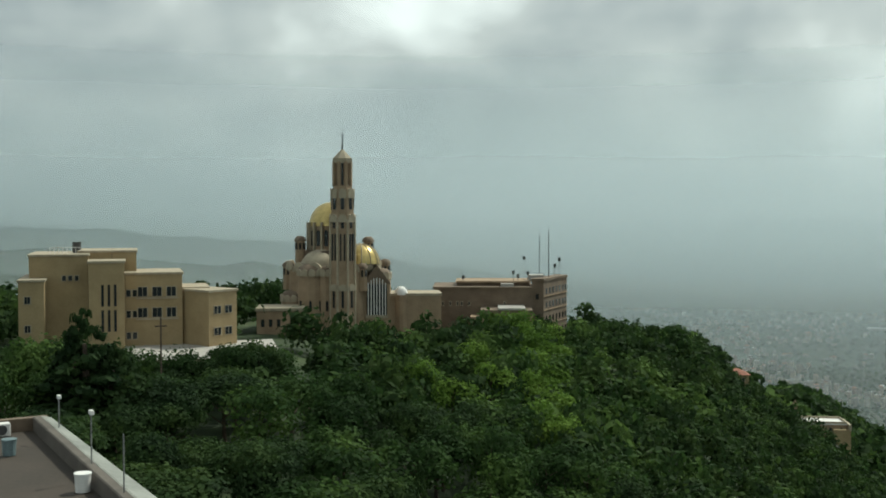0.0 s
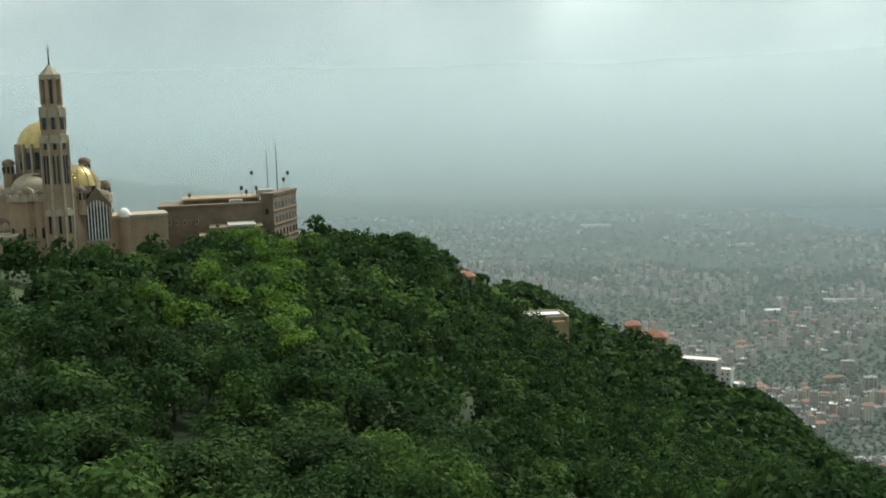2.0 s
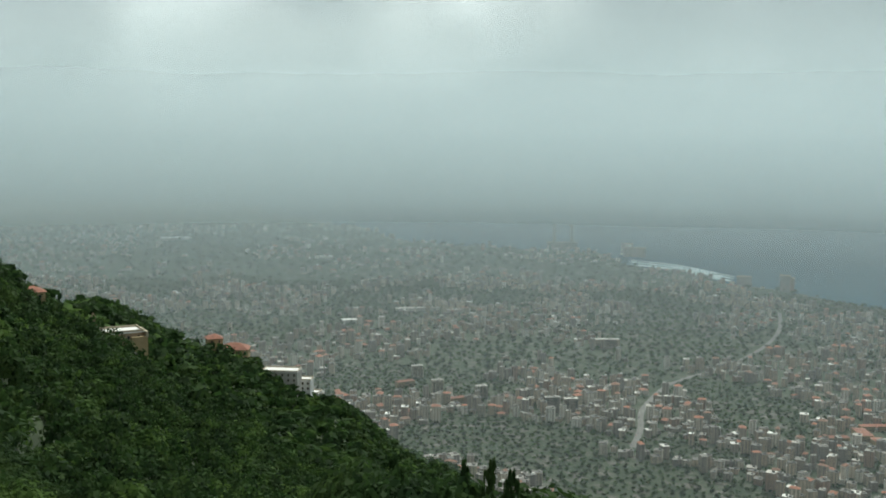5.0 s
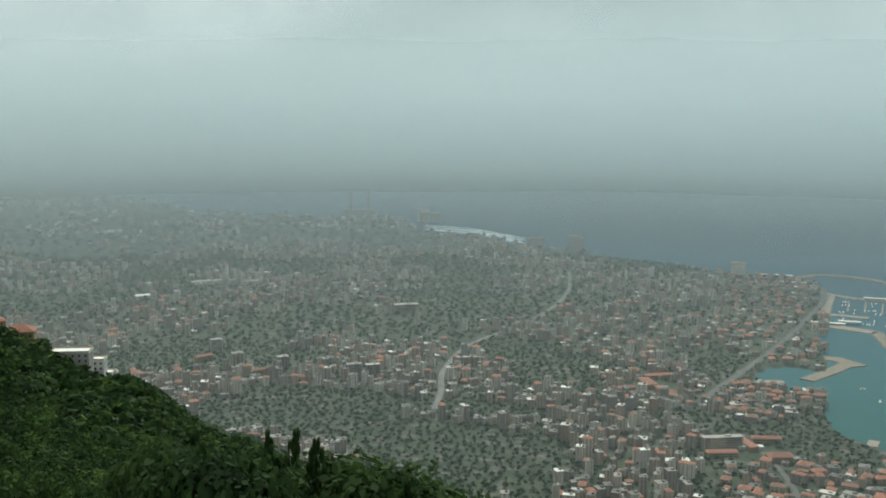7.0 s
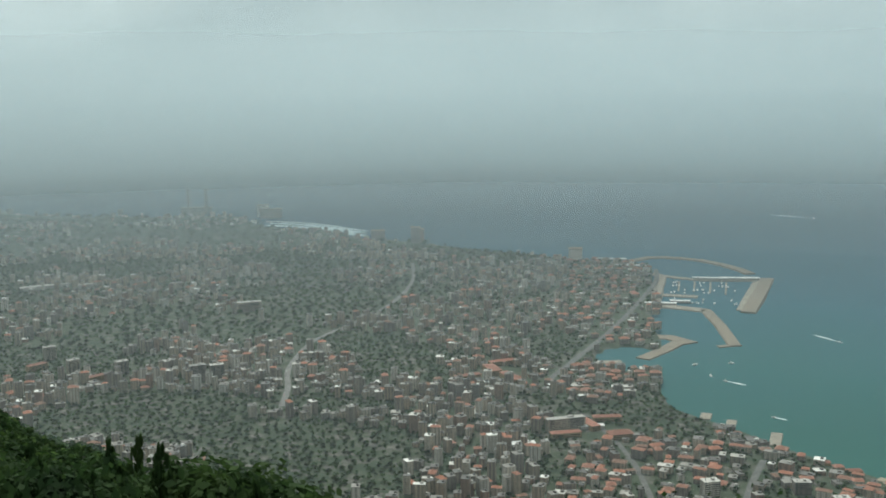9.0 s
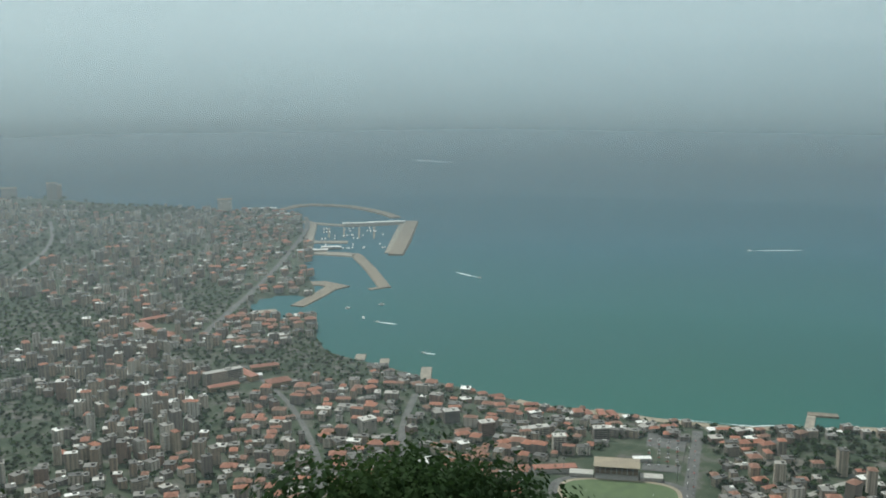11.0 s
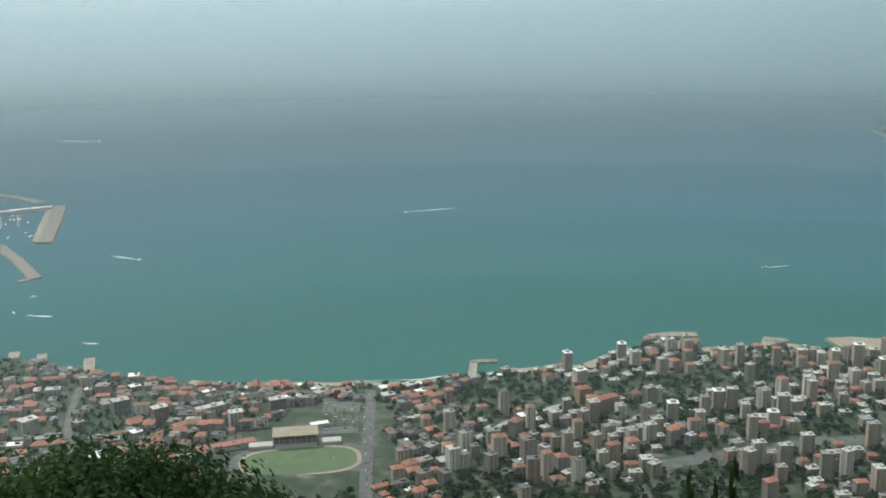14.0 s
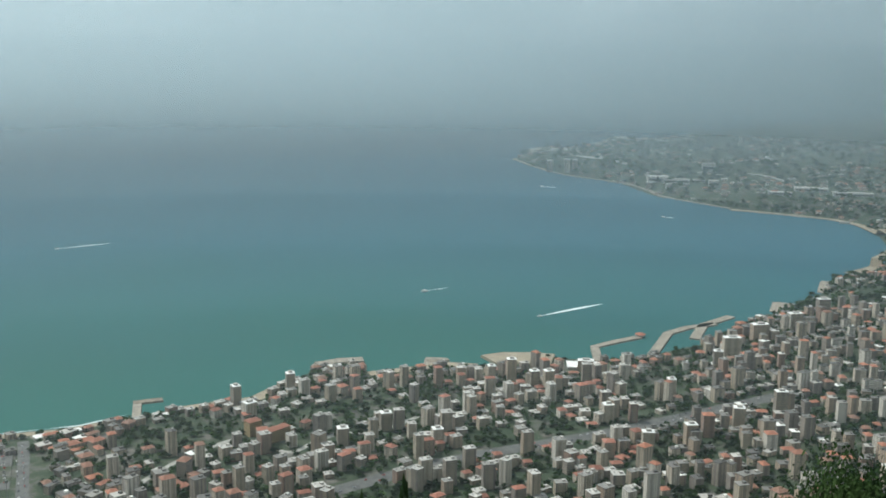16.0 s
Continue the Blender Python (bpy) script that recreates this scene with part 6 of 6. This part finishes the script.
# brown felt, its colour lowered to hold the shade lying on this roof
M_DECK = surface("brown_felt_in_shade", (0.058, 0.044, 0.033), (0.034, 0.027, 0.02), 0.35, fine=20.0)
M_PALE = surface("pale_weathered_sheet", (0.3, 0.31, 0.28), (0.19, 0.2, 0.18), 0.6, fine=16.0)
M_BLUE = surface("blue_grey_plastic", (0.16, 0.22, 0.23), (0.1, 0.14, 0.15), 2.0, rough=0.5, bump=0.0)
M_DULL = surface("dull_grey_render", (0.14, 0.12, 0.1), (0.09, 0.078, 0.065), 0.8)
near_roof()


# ---- single trees ----
def tree_proto(kind, seed):
    rs = np.random.default_rng(seed)
    t = tagged(new("tree"))
    bm = bmesh.new()
    pine = kind not in ("broad", "fresh")
    mat = M_FRESH if kind == "fresh" else M_PINE if pine else M_LEAF
    rod((0, 0, -0.25), (0.03, 0.02, 0.35), 0.035, bm, 7, 0.025)
    rod((0.03, 0.02, 0.35), (0.0, 0.0, 0.75), 0.025, bm, 6, 0.01)
    for k in range(0 if kind == 'cone' else 6):
        a = rs.uniform(0, 6.28)
        z = rs.uniform(0.25, 0.6)
        rod((0.02, 0.01, z), (0.28 * math.cos(a), 0.28 * math.sin(a), z + 0.16), 0.012, bm, 4, 0.004)
    part("trunk", bm, M_BARK, t)
    if kind in ("broad", "fresh"):
        v, f = leaf_crown(rs, 15, 82, 0.042, 0.36, tall=0.85)
        v = v * np.array([1, 1, 0.8]) + np.array([0, 0, 0.6])
    elif kind == "pine":
        v, f = leaf_crown(rs, 52, 230, 0.016, 0.45, flat=0.85, tall=0.45)
        w2, f2 = leaf_crown(rs, 30, 130, 0.026, 0.4, flat=0.75, tall=0.35)
        f = np.concatenate([f, f2 + len(v)])
        v = np.concatenate([v, w2 * np.array([0.9, 0.9, 0.8])])
        d = np.hypot(v[:, 0], v[:, 1])
        v[:, 2] += 0.16 - 0.55 * d * d
        v = v * np.array([1, 1, 0.6]) + np.array([0, 0, 0.72])
    elif kind == "umbrella":
        v, f = leaf_crown(rs, 30, 130, 0.034, 0.46, flat=0.8, tall=0.5)
        v = v * np.array([1, 1, 0.75]) + np.array([0, 0, 0.68])
    else:
        vs, fs, c = [], [], 0
        for i in range(13):
            h = i / 13
            rad = (1 - h) * 0.32 + 0.04
            v, f = leaf_crown(rs, 7, 26, 0.15, 0.85, flat=0.6, tall=0.5)
            vs.append(v * np.array([rad, rad, 0.16]) * np.array([1, 1, 1.2]) + np.array([0, 0, 0.12 + 0.86 * h]))
            fs.append(f + c)
            c += len(v)
        v, f = np.concatenate(vs), np.concatenate(fs)
    mesh_from("crown", v, f.tolist(), mat, t)
    return t


PROTOS = {"broad": [tree_proto("broad", s) for s in (1, 2, 3)], "umbrella": [tree_proto("umbrella", s) for s in (4, 5)], "cone": [tree_proto("cone", s) for s in (6, 7)]}
WORDS = {"broad": ("green broadleaf tree with dense rounded crown", "trees on the near slope"), "umbrella": ("dark green pine with broad flat-topped crown", "trees on the near slope"),
         "cone": ("dark slender conifer on the slope", "trees on the near slope")}
USED = set()


def plant(kind, az, r, width, height, z=None, pick=None):
    rt = random.Random(int(az * 1000 + r * 7))
    t = PROTOS[kind][rt.randrange(len(PROTOS[kind])) if pick is None else pick]
    x, y = xy(az, r)
    zz = float(ground(az, r)) if z is None else z
    m = pose(x, y, zz, 0, 0, rt.uniform(0, 360)) @ Matrix.Diagonal((width, width, height, 1))
    if t.name in USED:
        o = copy_thing(t, pose(0, 0, 0))
        o.matrix_basis = m
    else:
        USED.add(t.name)
        t.matrix_world = m
        o = t
    return tagged(o, WORDS[kind][0], "tree", WORDS[kind][1])


# pine crowns below the view point, and dark conifers on the steep bank
PROTOS["pine"] = [tree_proto("pine", s) for s in (8, 9)]
WORDS["pine"] = ("dense dark green stone pine with domed crown", "pines below the view point")
plant("pine", 70.2, 25, 7.2, 12.1, 617.2, 0)
plant("pine", 76.6, 26, 6.4, 11.7, 617.0, 1)
plant("pine", 73.4, 28, 6.8, 12.1, 616.6, 1)
plant("pine", 66.2, 26, 4.4, 9.9, 617.0, 0)
plant("pine", 80.0, 26, 4.2, 9.6, 617.0, 0)
plant("pine", 131.6, 28, 3.6, 11.7, 617.4, 0)
plant("pine", 134.5, 29, 3.6, 11.4, 617.4, 1)
plant("cone", 129.6, 30, 2.6, 10.4, 617.2)
plant("cone", 105.6, 38, 3.2, 16.0, 607.2)
plant("cone", 108.0, 39, 3.6, 16.2, 607.2)
plant("cone", 107.0, 40, 3.0, 14.8, 607.2)
rt = random.Random(77)
for az, el in ((29.5, 19.4), (31, 18.8), (32.6, 17.9), (33.7, 17.5), (35, 18.2), (36.2, 18.8), (37.7, 17.5), (38.8, 17.4), (40.0, 17.9), (40.9, 18.8), (42.4, 20.2), (44.0, 19.9), (45.2, 20.1), (34.3, 19.5), (39.4, 19.3), (37, 20), (31.8, 20), (43.2, 21.0)):
    r = rt.uniform(52, 66)
    top = 640 - r * math.tan(radians(el))
    z = float(ground(az, r)) - 0.5
    plant("cone" if rt.random() < 0.6 else "umbrella", az, r, rt.uniform(7.0, 10.0), top - z)
for az, r, el, w_ in ((-18.4, 150, 5.2, 26), (-18.9, 152, 6.2, 24), (-17.0, 150, 7.0, 22)):
    z = float(ground(az, r)) - 1
    plant("cone", az, r, w_, 640 - r * math.tan(radians(el)) - z)
pole = thing("utility_pole", -14.65, 168, 608, "dark wooden utility pole with crossarm", "pole")
part("shaft", rod((0, 0, 0), (0, 0, 16), 0.16, n=8, r2=0.11), M_BARK, pole)
part("crossarm", box(-0.9, 0.9, -0.06, 0.06, 14.6, 14.8), M_BARK, pole)

# trees along the forecourt's edge
for k in range(18):
    az, r = -17.4 + k * 0.52 + rt.uniform(-0.1, 0.1), rt.uniform(172, 184)
    z = float(ground(az, r)) - 0.5
    plant("broad" if k % 3 else "umbrella", az, r, rt.uniform(6, 9), max(3.5, 640 - r * math.tan(radians(rt.uniform(7.2, 8.2) - (0.4 if k > 9 else 0))) - z))

for k in range(9):
    az, r = -24.5 + k * 0.8 + rt.uniform(-0.2, 0.2), rt.uniform(158, 176)
    plant("broad" if k % 2 else "umbrella", az, r, rt.uniform(7, 10), max(3.5, 640 - r * math.tan(radians(rt.uniform(6.0, 6.8))) - float(ground(az, r))))

# slope between the view point and the hilltop
spots = []
rng = np.random.default_rng(31)
X, Y, a, r, z = scatter(8.4, -27, 34, 48, 168, 0.4)
order = np.argsort(r)[:250]
for x, y, az, rr, zz in zip(X[order], Y[order], a[order], r[order], z[order]):
    kind = "broad" if noise.noise((x / 22, y / 22, 1.3)) > -0.12 else ("umbrella" if rt.random() < 0.75 else "cone")
    h = rt.uniform(7.5, 11.5)
    limit = 640 - rr * math.tan(radians(7.4 if az < 3 else 8.0)) - zz
    h = min(h, max(3.0, limit))
    plant(kind, float(az), float(rr), rt.uniform(7.5, 11.5), h)

# young light green trees in the hollow below the ridge
PROTOS["fresh"] = [tree_proto("fresh", s) for s in (12, 13)]
WORDS["fresh"] = ("light yellow-green young deciduous tree", "light green trees on the slope")
for az, r, w_, h in ((3.4, 262, 10, 10.5), (4.5, 266, 11, 11), (5.6, 262, 9, 9.5), (4.0, 250, 9, 10), (5.0, 246, 10, 10), (5.9, 240, 9, 9.5), (4.7, 228, 9, 9.5), (5.6, 218, 9, 9.5), (5.1, 204, 9, 10), (6.0, 196, 8, 9.5), (5.5, 184, 9, 10), (6.4, 178, 8, 9.5), (1.6, 214, 7, 9), (2.6, 196, 8, 9.5), (-1.0, 190, 7, 9), (0.6, 178, 8, 9)):
    plant("fresh", az, r, w_, h)
